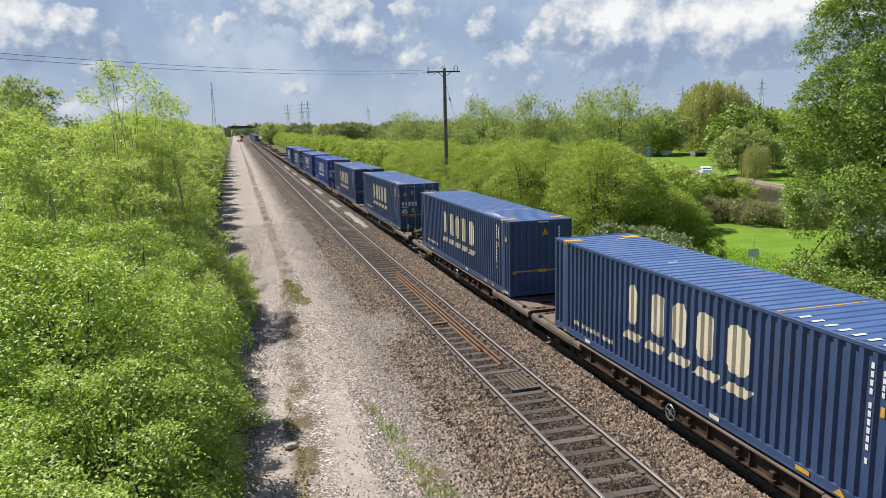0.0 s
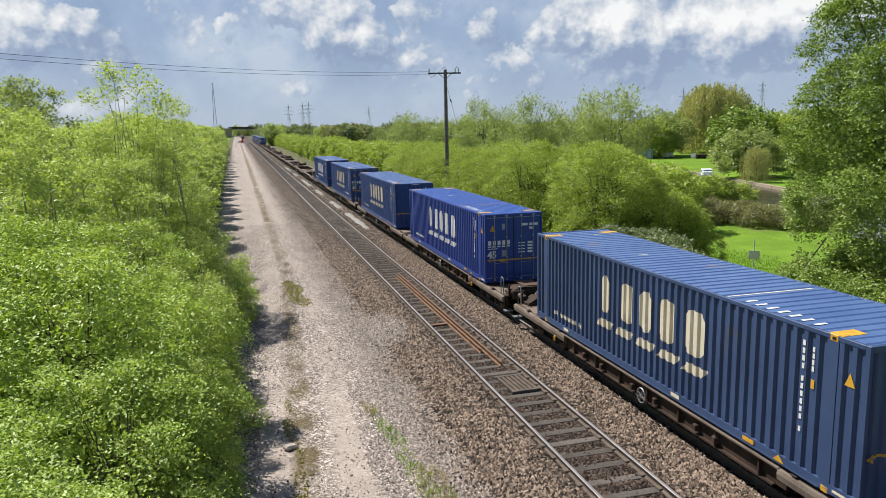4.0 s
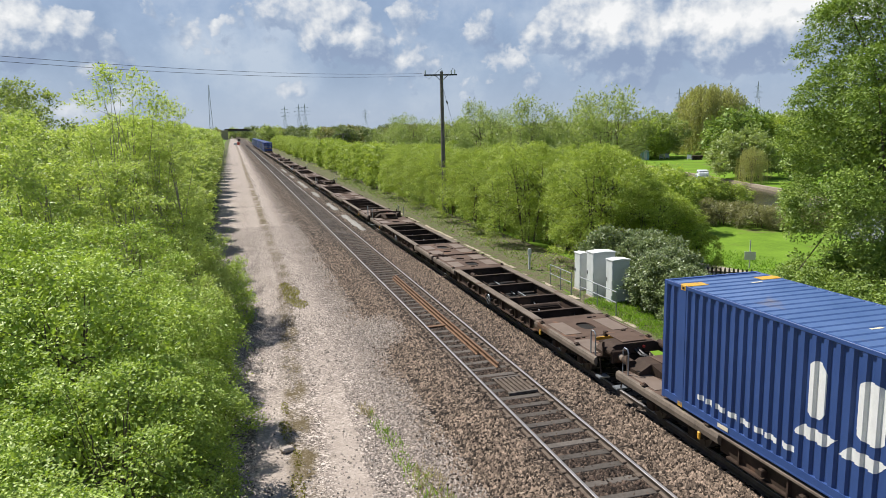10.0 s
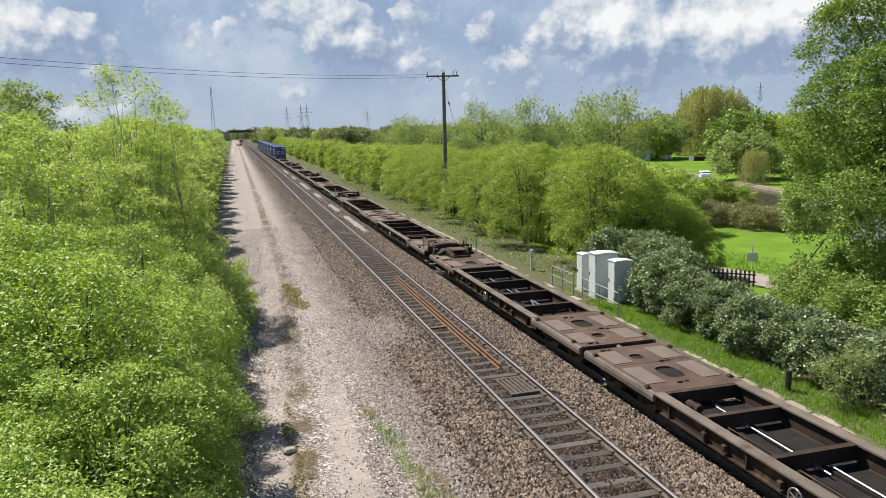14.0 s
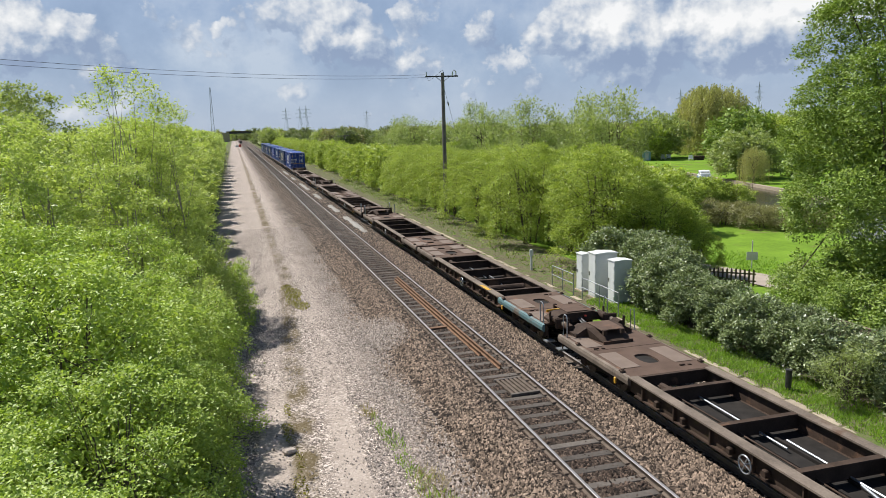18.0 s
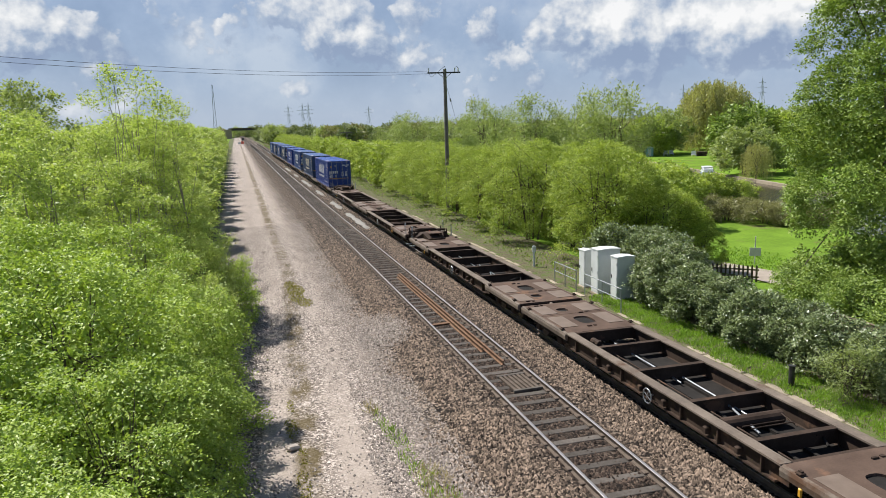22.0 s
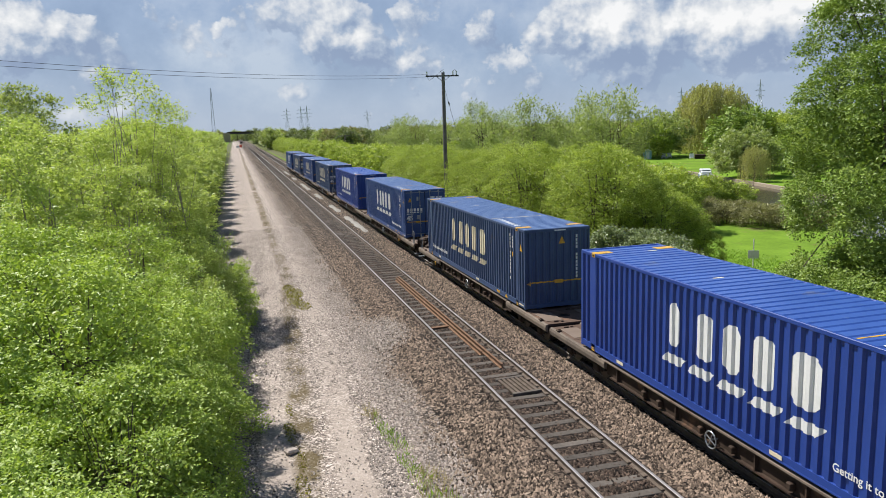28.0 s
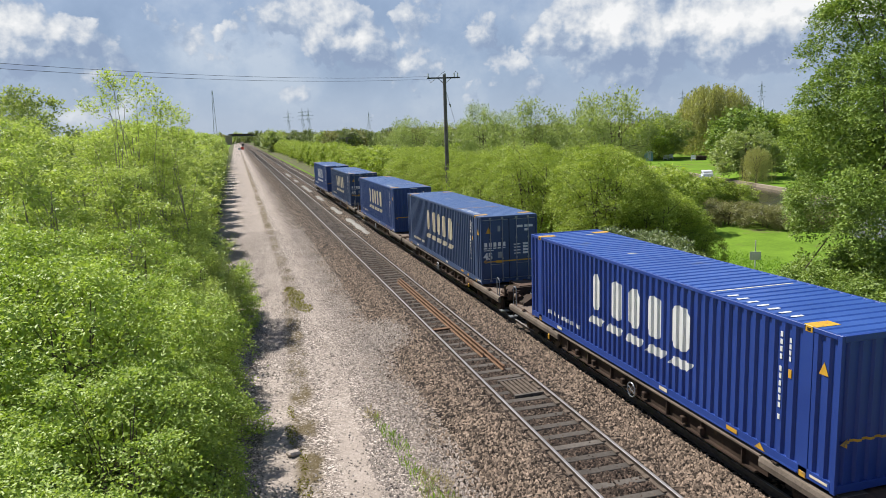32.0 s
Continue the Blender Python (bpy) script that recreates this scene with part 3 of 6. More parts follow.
def build_ground():
    xs = np.concatenate((np.array((-3000, -800, -200, -60, -30)), np.arange(-18, 16, 1.0), np.arange(16, 120, 1.6), np.array((130, 160, 220, 400, 900, 3000))))
    ys = np.concatenate((np.array((-300, -60, -20)), np.arange(-8, 260, 2.0), np.array((280, 320, 400, 600, 1000, 2000, 4500))))
    tagged(grid_sheet("ground", xs, ys, ground_material(), land), "rough green meadow and scrub ground")
    bx = np.concatenate((np.arange(-13.0, -1.5, 0.3), np.arange(-1.5, 5.2, 0.12), np.arange(5.2, 11.6, 0.3)))
    by = np.concatenate((np.arange(-30, 60, 1.5), np.array((65, 80, 120, 200, 350, 600, 1000, 1600))))
    r = np.random.default_rng(5)
    def h(X, Y):
        return bed(X, Y) + r.normal(size=X.shape) * 0.008
    tagged(grid_sheet("trackbed", bx, by, trackbed_material(), h), "brown ballast with a pale gravel road beside it")
    # canal water
    along, across = np.array(CANAL_WAY), np.array((-CANAL_WAY[1], CANAL_WAY[0]))
    o = np.array(CANAL_AT)
    pts = []
    for a in np.linspace(-60, 170, 24):
        for c in (-1.0, 13.5):
            p = o + along * a + across * c
            pts.append((p[0], p[1], -1.80))
    n = len(pts) // 2
    f = [(2 * i, 2 * i + 1, 2 * i + 3, 2 * i + 2) for i in range(n - 1)]
    tagged(new("water", raw_mesh("water", pts, f, CANAL)), "still brown canal water", kind="structure")
    bank = tagged(new("canal_bank"), "stone-edged canal bank", "bank", kind="structure")
    for i in range(26):
        a = -20 + i * 5.0
        p = o + along * a - across * 0.35
        ob = boxed("coping_stone", CONCRETE, bank, (-0.3, 0.3, -2.45, 2.45, -0.9, 0.06)) if i == 0 else new("coping_stone", first.data)
        if i == 0:
            first = ob
        ob.parent = bank
        ob.matrix_basis = pose(p[0], p[1], -1.45, 0, 0, -math.degrees(math.atan2(*CANAL_WAY)))


build_ground()

# ------------------------------------------------------------------ railway
NEAR, FAR = 0.0, 3.52        # centre lines of the two tracks
GAUGE = 0.7525


def rail_mesh(name, x, y0, y1, top=True):
    bm = bmesh.new()
    prof = [(-0.07, -0.16), (0.07, -0.16), (0.07, -0.145), (0.012, -0.125), (0.010, -0.045), (0.035, -0.035), (0.035, -0.008), (-0.035, -0.008), (-0.035, -0.035), (-0.010, -0.045), (-0.012, -0.125), (-0.07, -0.145)]
    prism(bm, [(x + a, b) for a, b in prof], 1, y0, y1)
    return bm


def build_track(name, cx, label):
    tr = tagged(new(name), label, "railway track", kind="structure")
    for s in (-1, 1):
        ob = part("rail", rail_mesh("rail", cx + s * GAUGE, -30, 1200), RAIL_SIDE, tr)
        bm = bmesh.new()
        x = cx + s * GAUGE
        prism(bm, [(x - 0.036, -0.010), (x + 0.036, -0.010), (x + 0.036, -0.004), (x + 0.028, 0.0), (x - 0.028, 0.0), (x - 0.036, -0.004)], 1, -30, 1200)
        part("rail_head", bm, RAIL_TOP, ob, "polished running surface")
    return tr


track_near = build_track("track_1", NEAR, "running rails on weathered sleepers in brown ballast")
track_far = build_track("track_2", FAR, "running rails under the train")


def build_sleepers():
    bm = bmesh.new()
    box(bm, -1.25, 1.25, -0.12, 0.12, -0.3, -0.145, bevel=0.012)
    me = finish(bm, "sleeper", SLEEPER)
    bm = bmesh.new()
    box(bm, -0.13, 0.13, -0.085, 0.085, -0.15, -0.105, bevel=0.01)
    chair = finish(bm, "rail_chair", RAIL_SIDE)
    r = random.Random(3)
    for tr, cx, count in ((track_near, NEAR, 260), (track_far, FAR, 40)):
        for i in range(count):
            y = 6 + i * 0.66 if tr is track_near else 90 + i * 0.66
            ob = new("sleeper", me)
            ob.parent = tr
            ob.matrix_basis = pose(cx + r.uniform(-0.03, 0.03), y + r.uniform(-0.02, 0.02), r.uniform(-0.012, 0.012), 0, 0, r.uniform(-0.6, 0.6))
            if tr is track_near and y < 45:
                for s in (-1, 1):
                    c = new("rail_chair", chair)
                    c.parent = ob
                    c.matrix_basis = pose(s * GAUGE, 0, 0)
    bm = bmesh.new()
    for cx, y0, y1 in ((NEAR, 6 + 260 * 0.66, 420), (FAR, -10, 90), (FAR, 116.4, 420)):
        y = y0
        while y < y1:
            box(bm, cx - 1.25, cx + 1.25, y - 0.12, y + 0.12, -0.3, -0.145)
            y += 0.66
    tagged(part("sleeper_rows", bm, SLEEPER, track_near), kind="stuff")

build_sleepers()

# ------------------------------------------------------------------ train
PERIOD, BOX_L, BOX_W, BOX_H = 37.05, 13.716, 2.55, 2.896
COUPLING = 41.85             # first coupling seen from the front, at the start
DECK_Z, BOX_Z = 0.86, 0.93


# metres that the train has run at each whole second
RUN = [-0.02, 13.2, 26.5, 39.88, 53.35, 66.91, 80.55, 94.25, 107.98, 121.69, 135.35, 148.95, 162.47, 175.94, 189.35, 202.72, 216.05, 229.35, 242.62, 255.85, 269.03, 282.17, 295.24, 308.21, 321.09, 333.88, 346.6, 359.29, 371.98, 384.71, 397.48, 410.32, 423.21]


PITCH, RIB = 0.272, 0.048


def corrugation(y):
    """Depth of the pressed sheet at y: flat crest, slope, flat trough, slope."""
    p = (y / PITCH) % 1.0
    if p < 0.36:
        return 0.0
    if p < 0.5:
        return RIB * (p - 0.36) / 0.14
    if p < 0.86:
        return RIB
    return RIB * (1 - (p - 0.86) / 0.14)


def breaks(y0, y1):
    ys = [y0]
    k = math.floor(y0 / PITCH)
    while k * PITCH < y1:
        for p in (0, 0.36, 0.5, 0.86):
            y = (k + p) * PITCH
            if y0 + 1e-4 < y < y1 - 1e-4:
                ys.append(y)
        k += 1
    return ys + [y1]


def ribbed(name, mat, parent, y0, y1, z0, z1, place, label=""):
    """A sheet with upright ribs; place(run, depth, z) gives the point."""
    bm = bmesh.new()
    cols = [(bm.verts.new(place(y, corrugation(y), z0)), bm.verts.new(place(y, corrugation(y), z1))) for y in breaks(y0, y1)]
    for a, b in zip(cols, cols[1:]):
        bm.faces.new((a[0], b[0], b[1], a[1]))
    return part(name, bm, mat, parent, label)


def decal(bm, y0, y1, zlo, zhi, place, lift=0.004):
    """A painted shape that follows the ribs between zlo(y) and zhi(y)."""
    ys = sorted(set(breaks(y0, y1) + list(np.linspace(y0, y1, 9))))
    cols = [(bm.verts.new(place(y, corrugation(y) - lift, zlo(y))), bm.verts.new(place(y, corrugation(y) - lift, zhi(y)))) for y in ys]
    for a, b in zip(cols, cols[1:]):
        bm.faces.new((a[0], b[0], b[1], a[1]))


def lettering(text, size, m, mat, parent, name="lettering", label="", bold=0.012):
    c = bpy.data.curves.new(name, "FONT")
    c.body, c.size, c.extrude, c.offset = text, size, 0.0015, size * bold
    tmp = bpy.data.objects.new(name, c)
    scene.collection.objects.link(tmp)
    me = bpy.data.meshes.new_from_object(tmp.evaluated_get(bpy.context.evaluated_depsgraph_get()))
    bpy.data.objects.remove(tmp)
    me.materials.clear()
    me.materials.append(mat)
    ob = part(name, me, mat, parent, label)
    ob.matrix_basis = m
    return ob


# reading on the side towards the camera: along -y, up z
SIDE_TEXT = Matrix(((0, 0, -1, 0), (-1, 0, 0, 0), (0, 1, 0, 0), (0, 0, 0, 1)))
END_TEXT = Matrix(((1, 0, 0, 0), (0, 0, -1, 0), (0, 1, 0, 0), (0, 0, 0, 1)))


def build_container(paint, roof, mark, doors, slogan="", seed=0, lead=4.0):
    """A 45 ft pallet-wide box; its front end is at y = 0, its near side at -x."""
    rng = random.Random(seed)
    c = new("shipping_container")
    hw, L, H = BOX_W / 2, BOX_L, BOX_H
    # frame: end posts, posts at the 40 ft lifting points, rails
    inset = (L - 12.19) / 2
    for s in (-1, 1):
        for y0, y1 in ((0, 0.11), (L - 0.11, L)):
            boxed("corner_post", paint, c, (s * hw - 0.06 * (s > 0), s * hw + 0.06 * (s < 0), y0, y1, 0.0, H), bevel=0.008)
        for y in (inset, L - inset):
            boxed("lifting_post", paint, c, (min(s * hw, s * (hw - 0.05)), max(s * hw, s * (hw - 0.05)), y - 0.11, y + 0.11, 0.02, H), bevel=0.006)
        boxed("top_rail", paint, c, (min(s * hw, s * (hw - 0.07)), max(s * hw, s * (hw - 0.07)), 0.11, L - 0.11, H - 0.09, H - 0.005), bevel=0.006)
        boxed("bottom_rail", paint, c, (min(s * hw, s * (hw - 0.06)), max(s * hw, s * (hw - 0.06)), 0.11, L - 0.11, 0.03, 0.20), (min(s * (hw + 0.012), s * (hw - 0.04)), max(s * (hw + 0.012), s * (hw - 0.04)), 0.9, L - 0.9, 0.02, 0.05))
    for y0 in (0.0, L - 0.1):
        boxed("end_sill", paint, c, (-hw + 0.06, hw - 0.06, y0, y0 + 0.1, 0.02, 0.17), bevel=0.006)
        boxed("end_header", paint, c, (-hw + 0.06, hw - 0.06, y0, y0 + 0.1, H - 0.12, H - 0.004), bevel=0.006)
    # castings
    for s in (-1, 1):
        for y in (inset, L - inset):
            x0, x1 = sorted((s * (hw + 0.004), s * (hw - 0.17)))
            boxed("corner_casting", YELLOW, c, (x0, x1, y - 0.09, y + 0.09, H - 0.12, H + 0.006), bevel=0.008, label="orange-yellow lifting casting")
            boxed("corner_casting", YELLOW, c, (x0, x1, y - 0.09, y + 0.09, 0.0, 0.12), bevel=0.008, label="orange-yellow lower casting")
            # flat black plate on the casting: the shade inside its hole, as colour
            boxed("casting_pocket", BLACK, c, (s * (hw + 0.006) - 0.003, s * (hw + 0.006) + 0.003, y - 0.045, y + 0.035, H - 0.09, H - 0.035))
            # coloured roof patches round the lifting points
            boxed("roof_patch", YELLOW, c, (min(s * (hw - 0.02), s * (hw - 0.55)), max(s * (hw - 0.02), s * (hw - 0.55)), y - 0.15, y + 0.15, H - 0.008, H + 0.003), label="worn orange-yellow roof patch")
    # sides, ribs 36 mm deep
    sides = {}
    for s in (-1, 1):
        def place(y, d, z, s=s):
            return (s * (hw - 0.008 - d), y, z)
        sides[s] = place
        ribbed("side_panel", paint, c, 0.11, L - 0.11, 0.19, H - 0.08, place)
    # roof with cross ribs
    bm = bmesh.new()
    rp = 0.31
    y, pts = 0.1, []
    while y < L - 0.1:
        for q, z in ((0, -0.026), (0.07, -0.026), (0.10, -0.004), (rp - 0.03, -0.004)):
            if y + q < L - 0.1:
                pts.append((y + q, z))
        y += rp
    pts.append((L - 0.1, -0.028))
    rows = [(bm.verts.new((-hw + 0.06, y, H + z)), bm.verts.new((hw - 0.06, y, H + z))) for y, z in pts]
    for a, b in zip(rows, rows[1:]):
        bm.faces.new((a[0], a[1], b[1], b[0]))
    part("roof", bm, roof, c, "ribbed roof, lighter than the sides")
    # paint on the roof: a line across, small plates, number bars by the edge
    boxed("roof_line", CREAM_MARK if seed % 2 else YELLOW, c, (-hw + 0.1, hw - 0.3, 3.72, 3.77, H - 0.003, H + 0.001), label="thin painted line across the roof")
    for x, yy in ((-0.35, 8.7), (0.3, 12.6)):
        boxed("roof_plate", CREAM_MARK, c, (x, x + 0.28, yy, yy + 0.07, H - 0.003, H + 0.001), label="small pale plate")
    bm = bmesh.new()
    for k in range(7):
        box(bm, -hw + 0.16, -hw + 0.42, 1.35 + k * 0.31, 1.43 + k * 0.31, H - 0.003, H + 0.001)
    tagged(part("roof_bars", bm, WHITE_MARK, c, "pale bars along the roof edge"), kind="stuff")
    boxed("floor", FRAME, c, (-hw + 0.07, hw - 0.07, 0.1, L - 0.1, 0.05, 0.16))
    # far end wall
    def back(x, d, z):
        return (x, L - 0.03 - d, z)
    ribbed("end_wall", paint, c, -hw + 0.06, hw - 0.06, 0.16, H - 0.11, back)
    # near-side marks: a five-block mark above five slanted dashes
    place = sides[-1]
    for y1, y0, bar, lo, hi in ((9.40, 8.40, 0.42, 1.28, 2.34), (8.22, 7.26, 0.60, 1.28, 2.34), (7.22, 6.40, 0.56, 1.28, 2.34), (6.36, 5.36, 0.66, 1.28, 2.34), (5.30, 4.18, 0.78, 1.28, 2.34)):
        bm = bmesh.new()
        yc, r = (y0 + y1) / 2, bar / 2
        decal(bm, yc - r, yc + r, lambda q, yc=yc, r=r, lo=lo: lo + 0.16 * (abs(q - yc) / r) ** 3, lambda q, yc=yc, r=r, hi=hi: hi - 0.16 * (abs(q - yc) / r) ** 3, place)
        part("mark_block", bm, mark, c, "pale upright block")
    for k in range(5):
        y1 = 9.42 - k * 1.05
        bm = bmesh.new()
        decal(bm, y1 - 1.02, y1, lambda q, y1=y1: 0.85 + 0.23 * max(0.0, (y1 - 0.78 - q) / 0.24), lambda q, y1=y1: 1.085 - 0.23 * max(0.0, (q - y1 + 0.24) / 0.24), place)
        part("dash", bm, mark, c, "pale slanted dash")
    if slogan:
        lettering(slogan, 0.215, Matrix.Translation((-hw - 0.002, lead, 0.46)) @ SIDE_TEXT, WHITE_MARK, c, "slogan", "white slogan")
    else:
        bm = bmesh.new()
        yy = 12.3
        for k in range(rng.choice((6, 7, 8))):
            w = rng.uniform(0.14, 0.36)
            decal(bm, yy - w, yy, lambda q: 0.42, lambda q: 0.54, place)
            yy -= w + 0.1
        tagged(part("small_print", bm, mark, c, "pale bars of small print"), kind="stuff")
    # upright number bars near the front lifting post
    bm = bmesh.new()
    z = H - 0.28
    for k in range(11):
        box(bm, -hw - 0.003, -hw + 0.002, 1.40, 1.46, z - 0.10, z)
        z -= 0.145 if k not in (3, 9) else 0.24
    z = H - 0.35
    for k in range(4):
        box(bm, -hw - 0.003, -hw + 0.002, 1.17, 1.22, z - 0.09, z)
        z -= 0.12
    tagged(part("number_bars", bm, WHITE_MARK, c, "white upright bars"), kind="stuff")
    boxed("side_plate", YELLOW, c, (-hw - 0.004, -hw, 1.14, 1.22, H - 1.12, H - 0.95))
    tri = bmesh.new()
    prism(tri, [(0.26, H - 0.80), (0.48, H - 0.80), (0.37, H - 0.56)], 0, -hw - 0.004, -hw)
    part("warning_triangle", tri, YELLOW, c, "orange warning triangle")
    tri = bmesh.new()
    prism(tri, [(1.75, 0.06), (2.05, 0.06), (1.90, 0.2)], 0, -hw - 0.018, -hw - 0.013)
    part("rail_triangle", tri, YELLOW, c, "orange triangle on the bottom rail")
    for yy in (2.6, 5.2, 11.2):
        boxed("rail_label", YELLOW if yy < 3 else CREAM_MARK, c, (-hw - 0.018, -hw - 0.013, yy, yy + 0.34, 0.08, 0.17))
    boxed("end_strip", CREAM_MARK, c, (-hw - 0.004, -hw, 0.16, 0.58, 0.09, 0.14))
    # front end
    if doors:
        boxed("end_gasket", BLACK, c, (-0.012, 0.012, 0.012, 0.03, 0.18, H - 0.13))
        for s in (-1, 1):
            x0, x1 = sorted((s * 0.012, s * (hw - 0.07)))
            door = part("door", (lambda b: (box(b, x0, x1, 0.02, 0.06, 0.18, H - 0.13, bevel=0.006), b)[1])(bmesh.new()), paint, c)
            for z0, z1 in ((0.30, 0.82), (1.02, 1.54), (1.74, 2.02), (2.10, 2.62)):
                boxed("pressing", paint, door, (x0 + 0.07, x1 - 0.07, 0.010, 0.022, z0, z1), bevel=0.005)
            for z in (0.20, H - 0.172):
                boxed("seal_strip", GALV, door, (x0 + 0.02, x1 - 0.02, 0.008, 0.018, z, z + 0.022), label="pale door edging")
            for q in (0.32, 0.86):
                x = s * q
                bar = piped("lock_rod", GALV, door, ((x, -0.02, 0.10), (x, -0.02, H - 0.06)), radius=0.019, label="galvanised lock rod")
                boxed("keeper", GALV, bar, (x - 0.05, x + 0.05, -0.035, 0.012, 0.09, 0.16), (x - 0.05, x + 0.05, -0.035, 0.012, H - 0.12, H - 0.05), (x - 0.04, x + 0.04, -0.03, 0.02, 1.05, 1.10), (x - 0.04, x + 0.04, -0.03, 0.02, 1.9, 1.95))
                piped("handle", GALV, bar, ((x, -0.03, 0.86), (x - s * 0.05, -0.05, 0.84), (x + 0.3 * (1 if q < 0.5 else -1) * s * 1.0, -0.05, 0.84)), radius=0.012)
            for z in (0.35, 0.95, 1.9, 2.5):
                boxed("hinge", paint, door, (s * (hw - 0.05) - 0.05, s * (hw - 0.05) + 0.05, -0.004, 0.02, z - 0.05, z + 0.05))
        tri = bmesh.new()
        prism(tri, [(-1.06, 2.17), (-0.80, 2.17), (-0.93, 2.43)], 1, 0.002, 0.008)
        part("warning_triangle", tri, YELLOW, c, "orange warning triangle")
        boxed("approval_plate", GALV, c, (-0.52, -0.40, 0.002, 0.008, 2.24, 2.48))
        bm = bmesh.new()
        for k in range(5):
            x = -1.15 + k * 0.205
            box(bm, x + 0.02, x + 0.15, 0.002, 0.007, 1.60, 1.78)
            box(bm, x, x + 0.15, 0.002, 0.007, 1.51, 1.56)
        tagged(part("end_mark", bm, WHITE_MARK, c, "row of small white blocks over dashes"), kind="stuff")
        lettering("45", 0.40, Matrix.Translation((-1.17, 0.0, 1.06)) @ END_TEXT, WHITE_MARK, c, "length_figure", "white figures 45", 0.035)
        boxed("data_plate", GALV, c, (-0.53, -0.32, 0.002, 0.008, 1.10, 1.36))
        bm = bmesh.new()
        for k in range(4):
            box(bm, 0.20, 0.50, 0.002, 0.007, 1.62 - k * 0.13, 1.66 - k * 0.13)
            box(bm, 0.62, 0.86, 0.002, 0.007, 1.60 - k * 0.13, 1.69 - k * 0.13)
        box(bm, 0.36, 0.62, 0.002, 0.007, 2.36, 2.46), box(bm, 0.70, 1.08, 0.002, 0.007, 2.36, 2.46), box(bm, 0.70, 0.90, 0.002, 0.007, 2.20, 2.30)
        box(bm, -1.15, -0.72, 0.002, 0.007, 1.43, 1.46)
        tagged(part("data_panel", bm, WHITE_MARK, c, "white bars of data"), kind="stuff")
        tape_z = 0.96
    else:
        def front(x, d, z):
            return (x, 0.02 + d, z)
        ribbed("end_wall", paint, c, -hw + 0.06, hw - 0.06, 0.16, H - 0.11, front)
        tri = bmesh.new()
        prism(tri, [(0.05, 2.33), (0.30, 2.33), (0.175, 2.60)], 1, 0.010, 0.016)
        part("warning_triangle", tri, YELLOW, c, "orange warning triangle")
        bm = bmesh.new()
        z = 2.62
        for k in range(12):
            if k != 4:
                box(bm, 0.72, 0.79, 0.010, 0.016, z - 0.10, z)
            z -= 0.135
        box(bm, -0.12, 0.32, -0.004, 0.002, H - 0.09, H - 0.05)
        tagged(part("number_bars", bm, WHITE_MARK, c, "white upright bars"), kind="stuff")
        tape_z = 0.93
    bm = bmesh.new()
    if doors:
        box(bm, -1.05, 1.05, 0.001, 0.006, tape_z - 0.03, tape_z + 0.02)
        box(bm, -0.62, -0.28, -0.001, 0.004, tape_z - 0.07, tape_z + 0.04)
    else:
        def tape(x, d, z):
            return (x, 0.016 + d, z)
        decal(bm, -1.05, 1.2, lambda q: tape_z, lambda q: tape_z + 0.05, tape, 0.0)
        box(bm, -0.12, 0.22, 0.008, 0.014, tape_z - 0.04, tape_z + 0.09)
    prism(bm, [(-1.2, tape_z + 0.0), (-1.05, tape_z - 0.08), (-1.05, tape_z + 0.09)], 1, 0.001, 0.007)
    part("height_arrow", bm, YELLOW, c, "orange-yellow arrow tape")
    # feet under the frame
    boxed("foot", paint, c, *[(x - 0.1, x + 0.1, y, y + 0.3, -0.0, 0.06) for x in (-0.7, 0.7) for y in (0.02, L - 0.32)])
    return c


def plate(bm, x0, x1, y0, y1, z, holes, thick=0.05):
    """A deck plate with oval holes through it; the holes lie in separate bands of y."""
    holes = sorted(holes, key=lambda h: h[1])
    y = y0
    for cx, cy, rx, ry in holes:
        b0, b1 = cy - ry * 1.25, cy + ry * 1.25
        if b0 > y:
            box(bm, x0, x1, y, b0, z - thick, z)
        n = 20
        ring = [(cx + rx * math.copysign(abs(math.cos(a)) ** 0.7, math.cos(a)), cy + ry * math.copysign(abs(math.sin(a)) ** 0.7, math.sin(a))) for a in [k * math.tau / n for k in range(n)]]
        outer = []
        for k in range(n):
            a = k * math.tau / n
            ca, sa = math.cos(a), math.sin(a)
            t = min(1e9 if abs(ca) < 1e-6 else ((x1 - cx) if ca > 0 else (x0 - cx)) / ca, 1e9 if abs(sa) < 1e-6 else ((b1 - cy) if sa > 0 else (b0 - cy)) / sa)
            outer.append((cx + ca * t, cy + sa * t))
        for corner in ((x0, b0), (x0, b1), (x1, b0), (x1, b1)):
            k = min(range(n), key=lambda i: (outer[i][0] - corner[0]) ** 2 + (outer[i][1] - corner[1]) ** 2)
            outer[k] = corner
        up = [[bm.verts.new((p[0], p[1], h)) for p in ring] for h in (z, z - thick)]
        ou = [[bm.verts.new((p[0], p[1], h)) for p in outer] for h in (z, z - thick)]
        for k in range(n):
            j = (k + 1) % n
            bm.faces.new((up[0][k], up[0][j], ou[0][j], ou[0][k]))
            bm.faces.new((up[0][k], up[1][k], up[1][j], up[0][j]))
            bm.faces.new((up[1][k], ou[1][k], ou[1][j], up[1][j]))
        y = b1
    if y < y1:
        box(bm, x0, x1, y, y1, z - thick, z)


